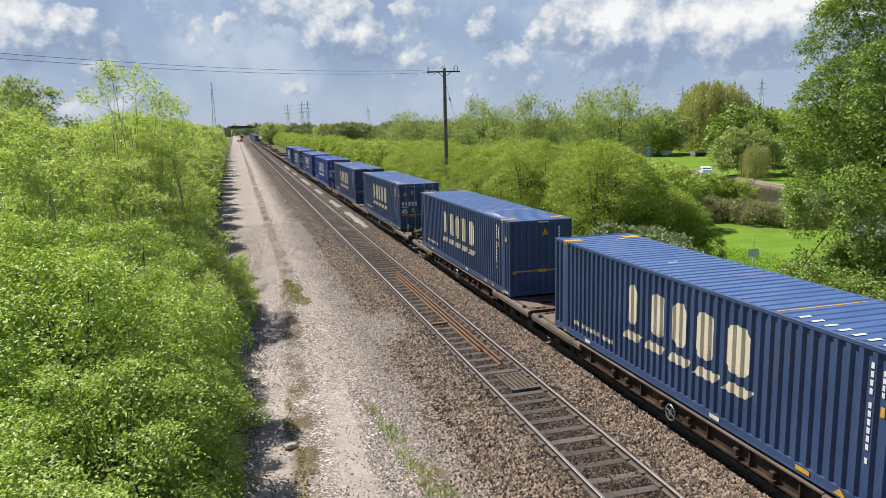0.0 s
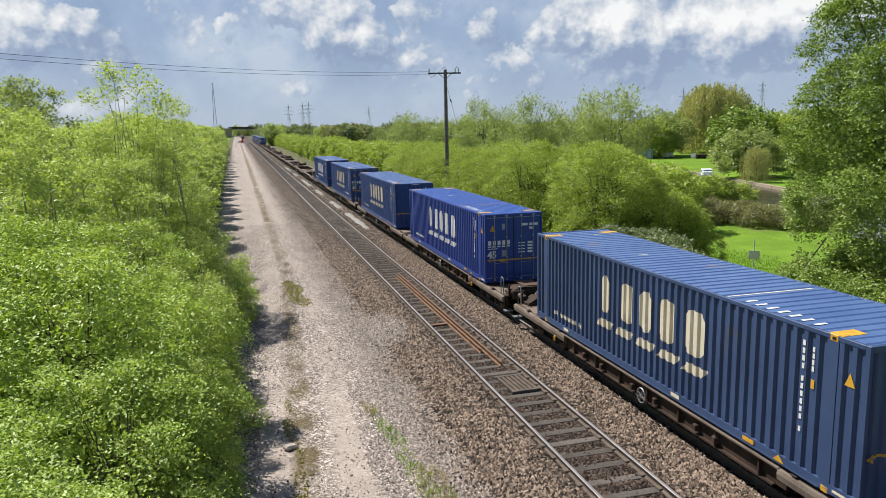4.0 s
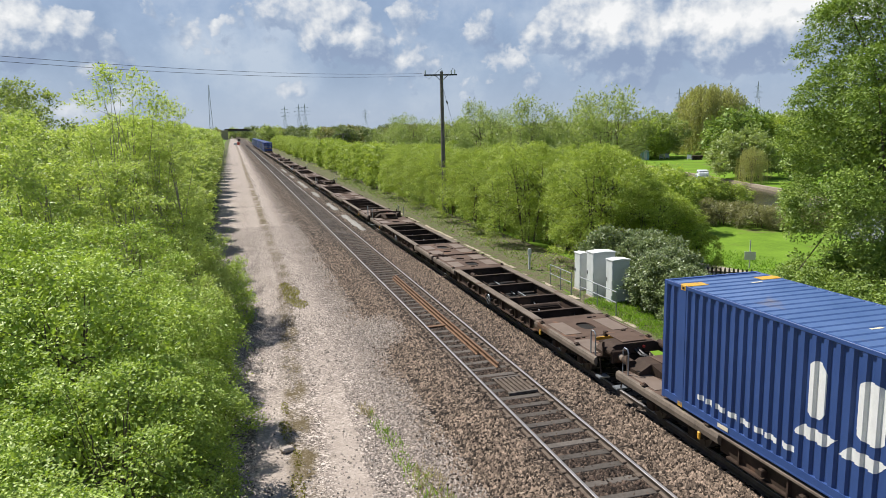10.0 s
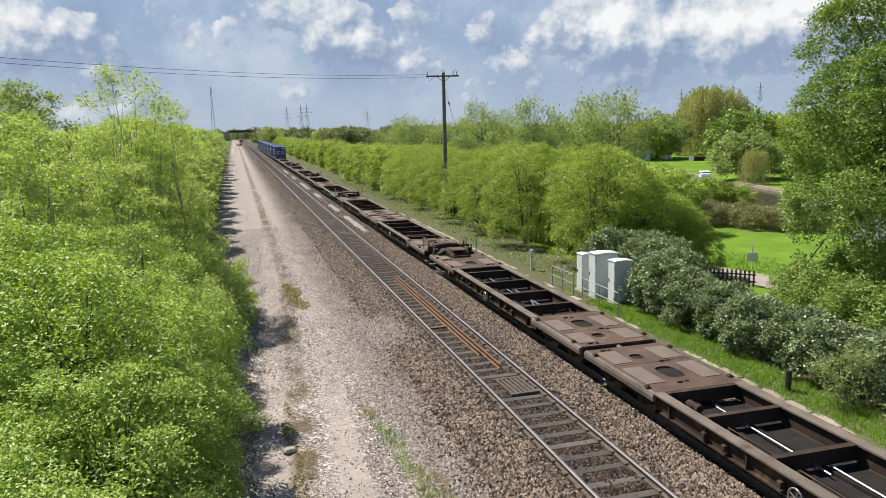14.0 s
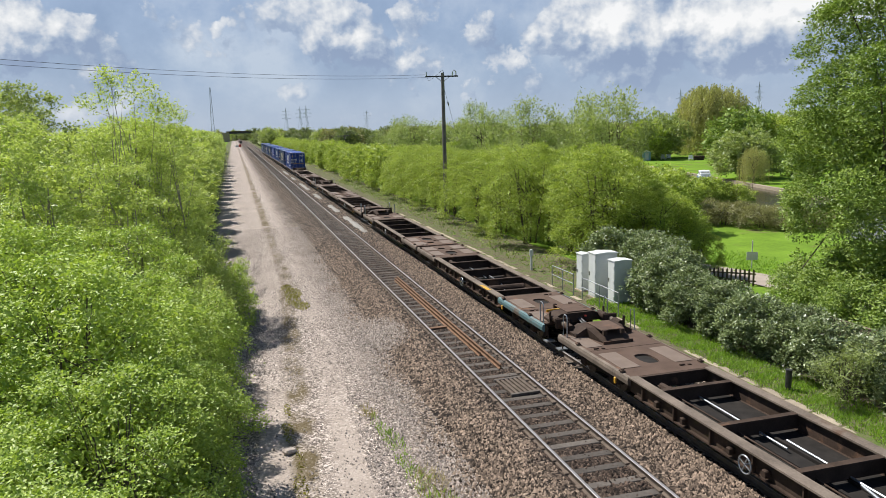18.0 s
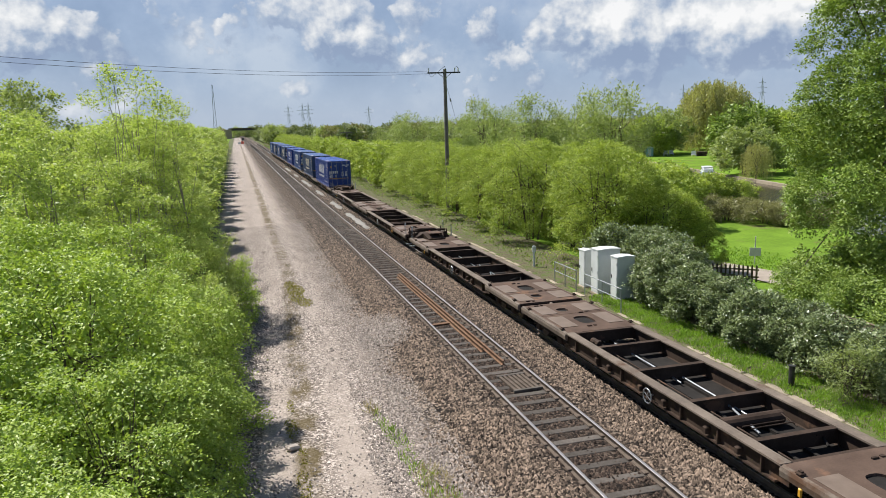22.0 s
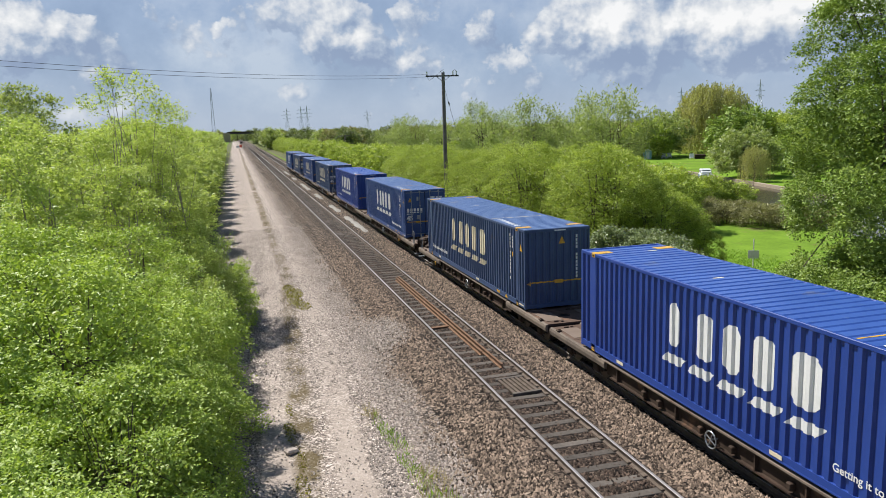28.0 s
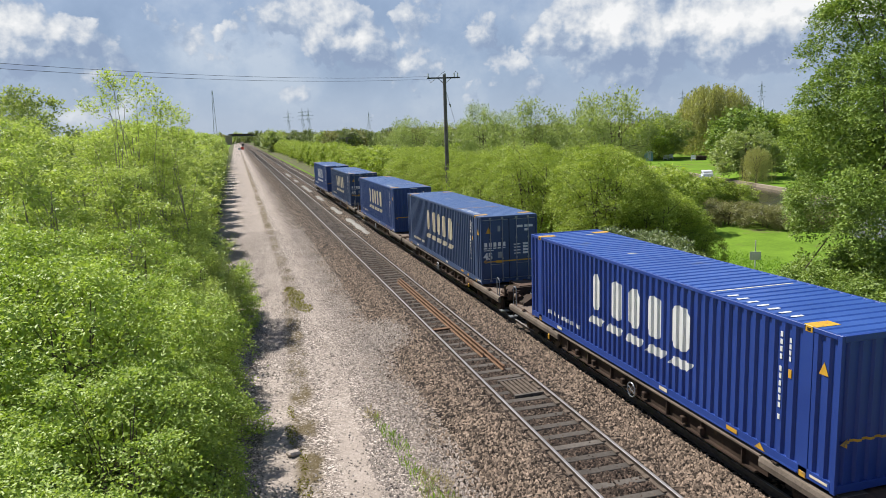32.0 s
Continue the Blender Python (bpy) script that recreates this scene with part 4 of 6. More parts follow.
def wagon_bogie(w, y):
    """Two axles on a cast frame; origin over its middle at rail height."""
    bg = boxed("bogie", BLACK, w, (-1.06, -0.92, -1.35, 1.35, 0.36, 0.56), (0.92, 1.06, -1.35, 1.35, 0.36, 0.56), (-0.92, 0.92, -0.2, 0.2, 0.34, 0.6), bevel=0.02)
    bg.location = (0, y, 0)
    axles = []
    for yy in (-0.9, 0.9):
        ax = new("wheelset", WHEELSET["axle"])
        ax.parent, ax.location = bg, (0, yy, 0.365)
        axles.append(ax)
        for s in (-1, 1):
            boxed("axle_box", FRAME, bg, (s * 1.06 - 0.07, s * 1.06 + 0.07, yy - 0.14, yy + 0.14, 0.24, 0.48), bevel=0.03)
            for q in (-0.2, 0.2):
                piped("spring", FRAME, bg, ((s * 1.02, yy + q, 0.3), (s * 1.02, yy + q, 0.52)), radius=0.055, sides=8)
    return axles


WHEELSET = {}


def build_wheelset():
    """Two wheels and their axle in one turning piece, with spokes of dirt holes to show the turn."""
    bm = bmesh.new()
    tube(bm, ((-1.0, 0, 0), (1.0, 0, 0)), 0.07, 8)
    for s in (-1, 1):
        for r, x0, x1 in ((0.365, 0.70, 0.82), (0.39, 0.68, 0.71), (0.16, 0.82, 0.86)):
            tube(bm, ((s * x0, 0, 0), (s * x1, 0, 0)), r, 20)
        for k in range(3):
            a = k * math.tau / 3
            box(bm, s * 0.83 - 0.01, s * 0.83 + 0.01, math.cos(a) * 0.25 - 0.04, math.cos(a) * 0.25 + 0.04, math.sin(a) * 0.25 - 0.04, math.sin(a) * 0.25 + 0.04)
    WHEELSET["axle"] = finish(bm, "wheelset", WHEEL)


build_wheelset()
AXLES = []


def half_wagon(w, f, seed, sill_mat):
    """One body of a twin: f maps its own run (0 at the buffers, 18.5 at the joint) to the wagon's y."""
    rng = random.Random(seed)

    def B(name, mat, *s, bevel=0.0, label="", parent=None):
        out = []
        for x0, x1, r0, r1, z0, z1 in s:
            a, b = sorted((f(r0), f(r1)))
            out.append((x0, x1, a, b, z0, z1))
        return boxed(name, mat, parent or w, *out, bevel=bevel, label=label)

    Z = DECK_Z
    first = f(0) < f(1)

    def g(r):
        return f(19.6 - r) if first else f(r)

    # decks over the bogies
    for name, r0, r1, holes in (("end_deck", 0.72, 5.0, ((0.0, 3.75, 0.26, 0.42),)), ("inner_deck", 14.6, 18.34, ((0.0, 15.9, 0.30, 0.46), (-0.15, 17.35, 0.20, 0.22)))):
        bm = bmesh.new()
        a, b = sorted((f(r0), f(r1)))
        plate(bm, -1.22, 1.22, a, b, Z, [(h[0], f(h[1]), h[2], h[3]) for h in holes])
        part(name, bm, DECK, w, "rusty brown deck plate")
    # pale rubbed plates on the decks
    for r0, r1, x0, x1 in ((2.95, 4.35, -1.12, -0.55), (2.95, 4.35, 0.55, 1.12), (1.0, 2.3, -1.15, -0.62), (15.2, 16.5, -1.12, -0.55), (15.2, 16.5, 0.55, 1.12), (16.9, 18.0, -1.1, -0.5), (16.9, 18.0, 0.45, 1.1)):
        B("rubbing_plate", PLATE, (x0, x1, r0, r1, Z + 0.002, Z + 0.016), bevel=0.004, label="pale worn steel plate")
    for r0, x0 in ((2.45, -1.0), (4.6, 0.5), (15.05, -0.3), (16.7, 0.2), (18.1, -0.9)):
        B("lug", FRAME, (x0, x0 + 0.16, r0, r0 + 0.06, Z + 0.002, Z + 0.04), bevel=0.008)
        B("lug", FRAME, (x0 + 0.24, x0 + 0.34, r0 + 0.02, r0 + 0.10, Z + 0.002, Z + 0.03), bevel=0.008)
    for r0 in (2.6, 16.75):
        B("deck_seam", FRAME, (-1.2, 1.2, r0, r0 + 0.02, Z + 0.001, Z + 0.006))
    # side sills: flange, web and rounded end fairing
    for s in (-1, 1):
        x0, x1 = sorted((s * 1.30, s * 1.02))
        B("sill_flange", SILL, (x0, x1, 5.0, 14.6, Z - 0.03, Z + 0.012), label="dusty top flange")
        w0, w1 = sorted((s * 1.12, s * 1.16))
        B("sill_web", FRAME, (w0, w1, 4.9, 14.7, 0.42, Z - 0.03))
        l0, l1 = sorted((s * 1.24, s * 1.06))
        B("lower_flange", FRAME, (l0, l1, 5.2, 14.4, 0.39, 0.43))
        for r0, r1 in ((0.62, 5.0), (14.6, 18.36)):
            bm = bmesh.new()
            a, b = sorted((f(r0), f(r1)))
            prof = [(s * 1.22, Z + 0.004), (s * 1.30, Z - 0.02), (s * 1.325, Z - 0.10), (s * 1.31, Z - 0.22), (s * 1.24, Z - 0.27), (s * 1.22, Z - 0.2)]
            prism(bm, prof, 1, a, b)
            part("side_fairing", bm, sill_mat if r0 < 1 else SILL, w, "dusty rounded side fairing")
        # brackets and posts along the web
        for k in range(7):
            r = 5.6 + k * 1.4
            q0, q1 = sorted((s * 1.16, s * 1.25))
            B("web_rib", FRAME, (q0, q1, r - 0.02, r + 0.02, 0.43, Z - 0.03))
        if s < 0:
            for r in (6.3, 9.1, 11.9, 12.6, 7.4, 10.2):
                B("bracket", FRAME, (-1.30, -1.16, r - 0.07, r + 0.07, 0.50, 0.66), bevel=0.02)
        bm = bmesh.new()
        for k in range(16):
            a, b = k * math.tau / 16, (k + 1) * math.tau / 16
            tube(bm, ((s * 1.34, f(9.7) + 0.19 * math.cos(a), 0.56 + 0.19 * math.sin(a)), (s * 1.34, f(9.7) + 0.19 * math.cos(b), 0.56 + 0.19 * math.sin(b))), 0.018, 5)
        for k in range(2):
            a = k * math.pi / 2 + 0.4
            tube(bm, ((s * 1.34, f(9.7) - 0.19 * math.cos(a), 0.56 - 0.19 * math.sin(a)), (s * 1.34, f(9.7) + 0.19 * math.cos(a), 0.56 + 0.19 * math.sin(a))), 0.012, 5)
        tube(bm, ((s * 1.34, f(9.7), 0.56), (s * 1.16, f(9.7), 0.56)), 0.02, 5)
        part("brake_wheel", bm, GALV, w, "pale brake handwheel")
        for r in (1.9, 4.55, 15.0, 17.8):
            x0, x1 = sorted((s * 1.16, s * 1.30))
            sp = B("spigot", FRAME, (x0, x1, r - 0.08, r + 0.08, Z + 0.014, Z + 0.05), bevel=0.01)
            B("spigot_pin", FRAME, (s * 1.22 - 0.03, s * 1.22 + 0.03, r - 0.04, r + 0.04, Z + 0.05, Z + 0.08), parent=sp)
        for r in (4.4, 2.1):
            x0, x1 = sorted((s * 1.33, s * 1.38))
            B("tie_hook", YELLOW, (x0, x1, r - 0.05, r + 0.05, 0.50, 0.68), bevel=0.02, label="orange-yellow hook") if r > 3 else None
    # cross members of the open part
    for r in (5.02, 6.1, 8.4, 10.75, 12.95, 14.55):
        B("cross_member", FRAME, (-1.12, 1.12, r - 0.08, r + 0.08, Z - 0.045, Z - 0.005), (-1.12, 1.12, r - 0.015, r + 0.015, 0.48, Z - 0.045))
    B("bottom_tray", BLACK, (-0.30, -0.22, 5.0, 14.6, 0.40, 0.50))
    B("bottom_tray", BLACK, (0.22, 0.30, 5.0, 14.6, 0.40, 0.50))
    if first:
        piped("air_tank", FRAME, w, ((-0.85, g(12.2), 0.62), (0.75, g(12.2), 0.62)), radius=0.17, sides=14, label="brown air reservoir")
    piped("brake_pipe", FRAME, w, ((-0.55, g(5.1), 0.62), (-0.5, g(8.0), 0.6), (-0.6, g(14.5), 0.62)), radius=0.022)
    piped("brake_rod", GALV, w, ((0.1, g(5.6), 0.55), (0.05, g(9.3), 0.52)), ((0.3, g(9.0), 0.55), (0.25, g(11.8), 0.52)), radius=0.025)
    piped("hose_loop", BLACK, w, ((0.3, g(13.3), 0.62), (0.55, g(13.5), 0.74), (0.8, g(13.3), 0.7), (0.6, g(13.8), 0.6)), radius=0.03)
    piped("valve", FRAME, w, ((-0.7, g(5.6), 0.62), (-0.4, g(5.6), 0.62)), ((-0.55, g(5.4), 0.66), (-0.55, g(5.85), 0.66)), radius=0.1, sides=8)
    # near-black sheet closes the wells from below and hides the rails
    B("sump", BLACK, (-1.10, 1.10, 5.1, 14.5, 0.40, 0.425), label="dark tray under the wells")
    piped("well_rod", FRAME, w, ((-0.6, g(12.9), 0.80), (0.5, g(12.9), 0.80)), ((-0.6, g(12.6), 0.72), (0.5, g(12.6), 0.72)), ((0.5, g(13.0), 0.74), (0.5, g(12.5), 0.84)), radius=0.016, label="thin cross rods in the well")
    piped("lever", GALV, w, ((-0.3, g(12.8), 0.60), (0.1, g(11.2), 0.60)), radius=0.03, label="pale brake lever")
    # buffer end: raised box with sloping shoulders, hatch, buffers, hook
    bm = bmesh.new()
    a, b = sorted((f(0.62), f(2.2)))
    prof = [(-0.98, Z), (-0.98, Z + 0.10), (-0.62, Z + 0.30), (0.62, Z + 0.30), (0.98, Z + 0.10), (0.98, Z)]
    prism(bm, prof, 1, *sorted((f(0.62), f(1.25))))
    for r0, h0, r1, h1 in ((1.25, 0.30, 2.05, 0.02),):
        pa = [bm.verts.new((x, f(r), Z + h)) for x, r, h in ((-0.62, r0, h0), (0.62, r0, h0), (0.45, r1, h1), (-0.45, r1, h1), (-0.62, r0, 0.0), (0.62, r0, 0.0))]
        bm.faces.new((pa[0], pa[1], pa[2], pa[3])), bm.faces.new((pa[0], pa[3], pa[4])), bm.faces.new((pa[1], pa[5], pa[2]))
    part("headstock", bm, FRAME, w, "raised brown headstock box")
    B("hatch", DECK, (-0.35, 0.42, 0.72, 1.75, Z + 0.302, Z + 0.335), bevel=0.008, label="raised hatch plate")
    for s in (-1, 1):
        piped("buffer", FRAME, w, ((s * 0.87, f(0.75), 1.03), (s * 0.87, f(0.30), 1.03)), radius=0.115, sides=14)
        piped("buffer_sleeve", SILL, w, ((s * 0.87, f(0.32), 1.03), (s * 0.87, f(0.06), 1.03)), radius=0.085, sides=14)
        B("buffer_head", FRAME, (s * 0.87 - 0.24, s * 0.87 + 0.24, 0.012, 0.06, 0.86, 1.20), bevel=0.02)
        B("end_post", FRAME, (s * 1.0 - 0.03, s * 1.0 + 0.03, 0.66, 0.72, Z, Z + 0.42))
        B("step", GALV, (s * 1.12 - 0.16, s * 1.12 + 0.16, 0.36, 0.62, 0.30, 0.34), label="pale footstep")
        piped("step_hanger", FRAME, w, ((s * 1.12, f(0.66), 0.8), (s * 1.12, f(0.56), 0.34)), radius=0.02)
    hoop = -1
    piped("grab_rail", GALV, w, ((hoop * 1.2, f(0.78), Z), (hoop * 1.2, f(0.78), Z + 0.62), (hoop * 1.2, f(0.86), Z + 0.7), (hoop * 1.2, f(1.0), Z + 0.7), (hoop * 1.2, f(1.06), Z + 0.62), (hoop * 1.2, f(1.06), Z)), radius=0.02, label="pale hooped grab rail")
    piped("grab_rail", GALV, w, ((1.2, f(0.78), Z), (1.2, f(0.78), Z + 0.62), (1.2, f(1.0), Z + 0.7), (1.2, f(1.06), Z)), radius=0.02)
    B("stop_bar", YELLOW, (-0.5, 0.5, 2.12, 2.17, Z, Z + 0.09), label="orange-yellow stop bar") if seed % 3 == 0 else B("stop_bar", FRAME, (-0.5, 0.5, 2.12, 2.17, Z, Z + 0.09))
    for x in (-0.3, 0.3):
        B("stop_lug", FRAME, (x - 0.06, x + 0.06, 1.78, 1.9, Z + 0.2, Z + 0.36), bevel=0.01)
    piped("screw_coupling", DARK_METAL, w, ((0, f(0.7), 0.98), (0.04, f(0.35), 0.86), (0, f(0.03), 0.92)), ((0.08, f(0.7), 1.0), (0.1, f(0.3), 0.9), (0.06, f(0.03), 0.92)), radius=0.035)
    piped("air_hose", BLACK, w, ((0.25, f(0.66), 0.95), (0.3, f(0.35), 0.70), (0.28, f(0.04), 0.72)), radius=0.03)
    piped("air_hose", BLACK, w, ((-0.25, f(0.66), 0.95), (-0.3, f(0.35), 0.66), (-0.28, f(0.04), 0.72)), radius=0.03)
    B("hose_cock", RED, (0.22, 0.3, 0.55, 0.62, 1.0, 1.06), bevel=0.01)
    # joint between the two bodies
    B("joint_beam", FRAME, (-1.2, 1.2, 18.26, 18.36, 0.55, Z - 0.052))
    B("centre_sill", BLACK, (-0.28, 0.28, 0.7, 5.0, 0.5, Z - 0.052))
    B("centre_sill", BLACK, (-0.28, 0.28, 14.6, 18.3, 0.5, Z - 0.052))
    return wagon_bogie(w, f(2.9)) + wagon_bogie(w, f(16.4))


def build_wagon(seed, sill=None):
    w = new("container_wagon")
    AXLES.extend(half_wagon(w, lambda r: r, seed, sill or SILL))
    AXLES.extend(half_wagon(w, lambda r: PERIOD - r, seed + 1, SILL))
    piped("draw_tube", SILL, w, ((0, PERIOD / 2 - 0.5, 0.74), (0, PERIOD / 2 + 0.5, 0.74)), radius=0.08, sides=12)
    piped("joint_hose", BLACK, w, ((0.4, PERIOD / 2 - 0.3, 0.7), (0.42, PERIOD / 2, 0.6), (0.4, PERIOD / 2 + 0.3, 0.7)), radius=0.03)
    return w


TRAIN = []                    # (thing, metres ahead of the start mark, height)
wagon_a = build_wagon(0)
wagon_b = build_wagon(3, TEAL)
boxed("flange_patch", YELLOW, wagon_b, (-1.302, -1.13, 6.3, 7.3, DECK_Z + 0.013, DECK_Z + 0.019), label="worn yellow patch on the flange")
for k in range(-1, 13):
    base = wagon_b if k == 6 else wagon_a
    if k == -1:
        ob = wagon_a
    elif k == 6:
        ob = wagon_b
    else:
        ob = copy_thing(base, Matrix.Identity(4))
    loaded = k <= 2 or k >= 9
    tagged(ob, ("rusty brown low twin wagon carrying two blue containers" if loaded else "empty rusty brown twin container wagon with open wells") if base is wagon_a else "empty rusty brown twin container wagon with a faded teal side", "wagon", "wagons of the train")
    TRAIN.append((ob, COUPLING + PERIOD * k, 0.0))

PAINTS = {"royal": (PAINT_ROYAL, ROOF_ROYAL, WHITE_MARK, "bright royal blue"), "mid": (PAINT_MID, ROOF_MID, WHITE_MARK, "worn mid-blue"), "navy": (PAINT_NAVY, ROOF_MID, CREAM_MARK, "faded navy"), "worn": (PAINT_MID, ROOF_MID, CREAM_MARK, "sun-worn blue")}
BOXES = {}


def container(look_name, doors, slogan, at):
    key = (look_name, doors, slogan)
    paint, roof, mark, words = PAINTS[look_name]
    if key in BOXES:
        ob = copy_thing(BOXES[key], Matrix.Identity(4))
    else:
        ob = BOXES[key] = build_container(paint, roof, mark, doors, slogan, len(BOXES), 4.0 if doors else 12.75)
    tagged(ob, words + " ribbed steel container " + ("with closed double doors" if doors else "with a plain ribbed end"), "container", "containers on the train")
    TRAIN.append((ob, at, BOX_Z))


ZERO, LESS = "On the tracks to Zero-Carbon", "Getting it to you with less CO2"
LOADS = {-1: (("navy", ""), ("navy", "")), 0: (("navy", ""), ("navy", "")), 1: (("royal", ""), ("worn", "")), 2: (("worn", ZERO), ("mid", "")),
         9: (("royal", LESS), ("navy", ZERO)), 10: (("mid", ZERO), ("royal", "")), 11: (("navy", ""), ("worn", "")), 12: (("navy", ""), ("mid", ""))}
for k, pair in LOADS.items():
    for i, (look_name, slogan) in enumerate(pair):
        container(look_name, i == 0, slogan, COUPLING + PERIOD * k + (2.75 if k != 9 else 2.4, 20.57)[i])

# ------------------------------------------------------------------ lineside, near track
def lay_loose_rails():
    for x, y0, y1 in ((0.30, 21.1, 36.3), (0.12, 22.6, 36.0)):
        bm = rail_mesh("loose_rail", 0, 0, y1 - y0)
        ob = part("loose_rail", bm, RUST_RAIL)
        ob.matrix_basis = pose(x, y0, 0.02, 0, 0, 0.25)
        tagged(ob, "orange-rusted spare rail lying on the sleepers", "rail", "spare rails")
    ob = boxed("spare_timber", RUST_RAIL, None, (-0.55, 0.35, -0.1, 0.1, -0.145, -0.10), bevel=0.01)
    ob.matrix_basis = pose(-0.1, 26.5, 0.01, 0, 0, 4)
    tagged(ob, "short rusted bar lying across a sleeper", "bar")
    g = new("cattle_grid")
    for k in range(6):
        boxed("slat", RAIL_SIDE, g, (-0.36 + k * 0.14, -0.27 + k * 0.14, -0.6, 0.6, -0.145, -0.085), bevel=0.01)
    boxed("bearer", SLEEPER, g, (-0.4, 0.5, -0.7, -0.6, -0.15, -0.08), (-0.4, 0.5, 0.6, 0.7, -0.15, -0.08))
    g.matrix_basis = pose(0.12, 19.4, 0.01, 0, 0, 2)
    tagged(g, "small slatted timber grating between the rails", "grating")


lay_loose_rails()


def stones(name, n, xr, yr, size, mat, seed, label, height, parent=None, keep=None):
    """Loose angular stones, half sunk in the bed."""
    rng = np.random.default_rng(seed)
    x, y = rng.uniform(*xr, n), yr[0] + (yr[1] - yr[0]) * rng.random(n) ** 1.6
    if keep is not None:
        ok = keep(x, y, rng)
        x, y = x[ok], y[ok]
        n = len(x)
    z = height(x, y)
    s = size * rng.uniform(0.5, 1.25, (n, 1))
    base = np.array(((1, 0, -0.35), (0, 1, -0.35), (-1, 0, -0.35), (0, -1, -0.35), (0, 0, 1.05)), dtype=float)
    v = base[None] * s[:, None] * rng.uniform(0.55, 1.2, (n, 5, 1))
    a = rng.uniform(0, math.tau, n)
    ca, sa = np.cos(a), np.sin(a)
    tip = rng.uniform(-0.5, 0.5, n)
    vx, vy, vz = v[..., 0], v[..., 1], v[..., 2]
    vx, vz = vx * np.cos(tip)[:, None] - vz * np.sin(tip)[:, None], vx * np.sin(tip)[:, None] + vz * np.cos(tip)[:, None]
    out = np.stack((vx * ca[:, None] - vy * sa[:, None] + x[:, None], vx * sa[:, None] + vy * ca[:, None] + y[:, None], vz + z[:, None] + s * 0.25), -1)
    f = np.array(((0, 1, 4), (1, 2, 4), (2, 3, 4), (3, 0, 4)))
    faces = (f[None] + (np.arange(n) * 5)[:, None, None]).reshape(-1, 3)
    return tagged(new(name, raw_mesh(name, out.reshape(-1, 3), faces, mat)), label, "stones", kind="stuff")


def clear_of_rails(x, y, rng):
    ok = rng.random(len(x)) < smooth(-3.3, -1.9, x + 0.3 * np.sin(y * 0.9) + 0.2 * np.sin(y * 2.3)) * smooth(56, 36, y)
    for c in (NEAR - GAUGE, NEAR + GAUGE, FAR - GAUGE, FAR + GAUGE):
        ok &= abs(x - c) > 0.11
    in_track = (abs(x) < 1.25)
    on_sleeper = abs(((y - 6) / 0.66) % 1.0 - 0.0) < 0.2
    on_sleeper |= ((y - 6) / 0.66) % 1.0 > 0.8
    ok &= ~(in_track & on_sleeper & (rng.random(len(x)) < 0.93))
    return ok


stones("ballast_stones", 62000, (-3.4, 2.5), (11, 60), 0.050, STONE, 11, "loose brown ballast stones", bed, keep=lambda x, y, r: clear_of_rails(x, y, r) & (abs(x) > 0.95))
stones("four_foot_stones", 14000, (-0.95, 0.95), (11, 60), 0.046, DARK_STONE, 13, "oily dark ballast stones between the rails", bed, keep=clear_of_rails)
stones("gravel_stones", 56000, (-8.8, -2.6), (13, 62), 0.036, PALE_STONE, 12, "pale gravel stones", bed,
       keep=lambda x, y, r: r.random(len(x)) < np.where(abs(x - 0.05 * np.minimum(y - 15, 24) + 6.2) < 1.25, np.where(y < 22, 0.14, 0.6), 1.0))
stones("ballast_spill", 9000, (-3.6, -1.4), (24, 30), 0.036, PALE_STONE, 17, "spilled pale ballast heap", lambda x, y: bed(x, y) + 0.06 * np.exp(-((x + 2.4) / 0.9) ** 2 - ((y - 27) / 2.0) ** 2),
       keep=lambda x, y, r: ((x + 2.5) / 1.2) ** 2 + ((y - 27.2) / 2.6) ** 2 < r.random(len(x)))


def heaps():
    """Fresh pale ballast dumped along the space between the tracks."""
    r = np.random.default_rng(21)
    for y0, y1, x in ((54, 66, 1.78), (69, 77, 1.75), (84, 92, 1.75), (98, 112, 1.75), (120, 128, 1.75), (136, 150, 1.75)):
        xs, ys = np.linspace(-0.5, 0.5, 12), np.linspace(y0, y1, 40)
        def h(X, Y, y0=y0, y1=y1):
            e = np.clip(1 - (X / (0.5 * (0.72 + 0.28 * np.sin(Y * 1.7) * np.sin(Y * 0.63 + X * 2)))) ** 2, 0, 1) * np.clip(np.minimum(Y - y0, y1 - Y) / 1.0, 0, 1)
            return -0.21 + e * 0.16 + r.normal(size=X.shape) * 0.02 * (e > 0)
        ob = grid_sheet("ballast_heap", xs, ys, PALE_BALLAST, h)
        del ob["kind"]
        ob.location.x = x
        tagged(ob, "heap of fresh pale grey ballast between the tracks", "ballast heap", "ballast heaps", "stuff")


heaps()


def tufts(name, spots, n, height, mat, seed, label, ground, width=0.02, lean=0.4):
    rng = np.random.default_rng(seed)
    pts = []
    for x, y, rx, ry in spots:
        k = max(8, int(n * rx * ry))
        a, r = rng.uniform(0, math.tau, k), np.sqrt(rng.random(k))
        pts.append(np.stack((x + rx * r * np.cos(a), y + ry * r * np.sin(a)), 1))
    p = np.concatenate(pts)
    at = np.column_stack((p, ground(p[:, 0], p[:, 1]) - 0.01))
    return tagged(new(name, blades(name, at, height, mat, rng, lean, width)), label, "grass", kind="stuff")


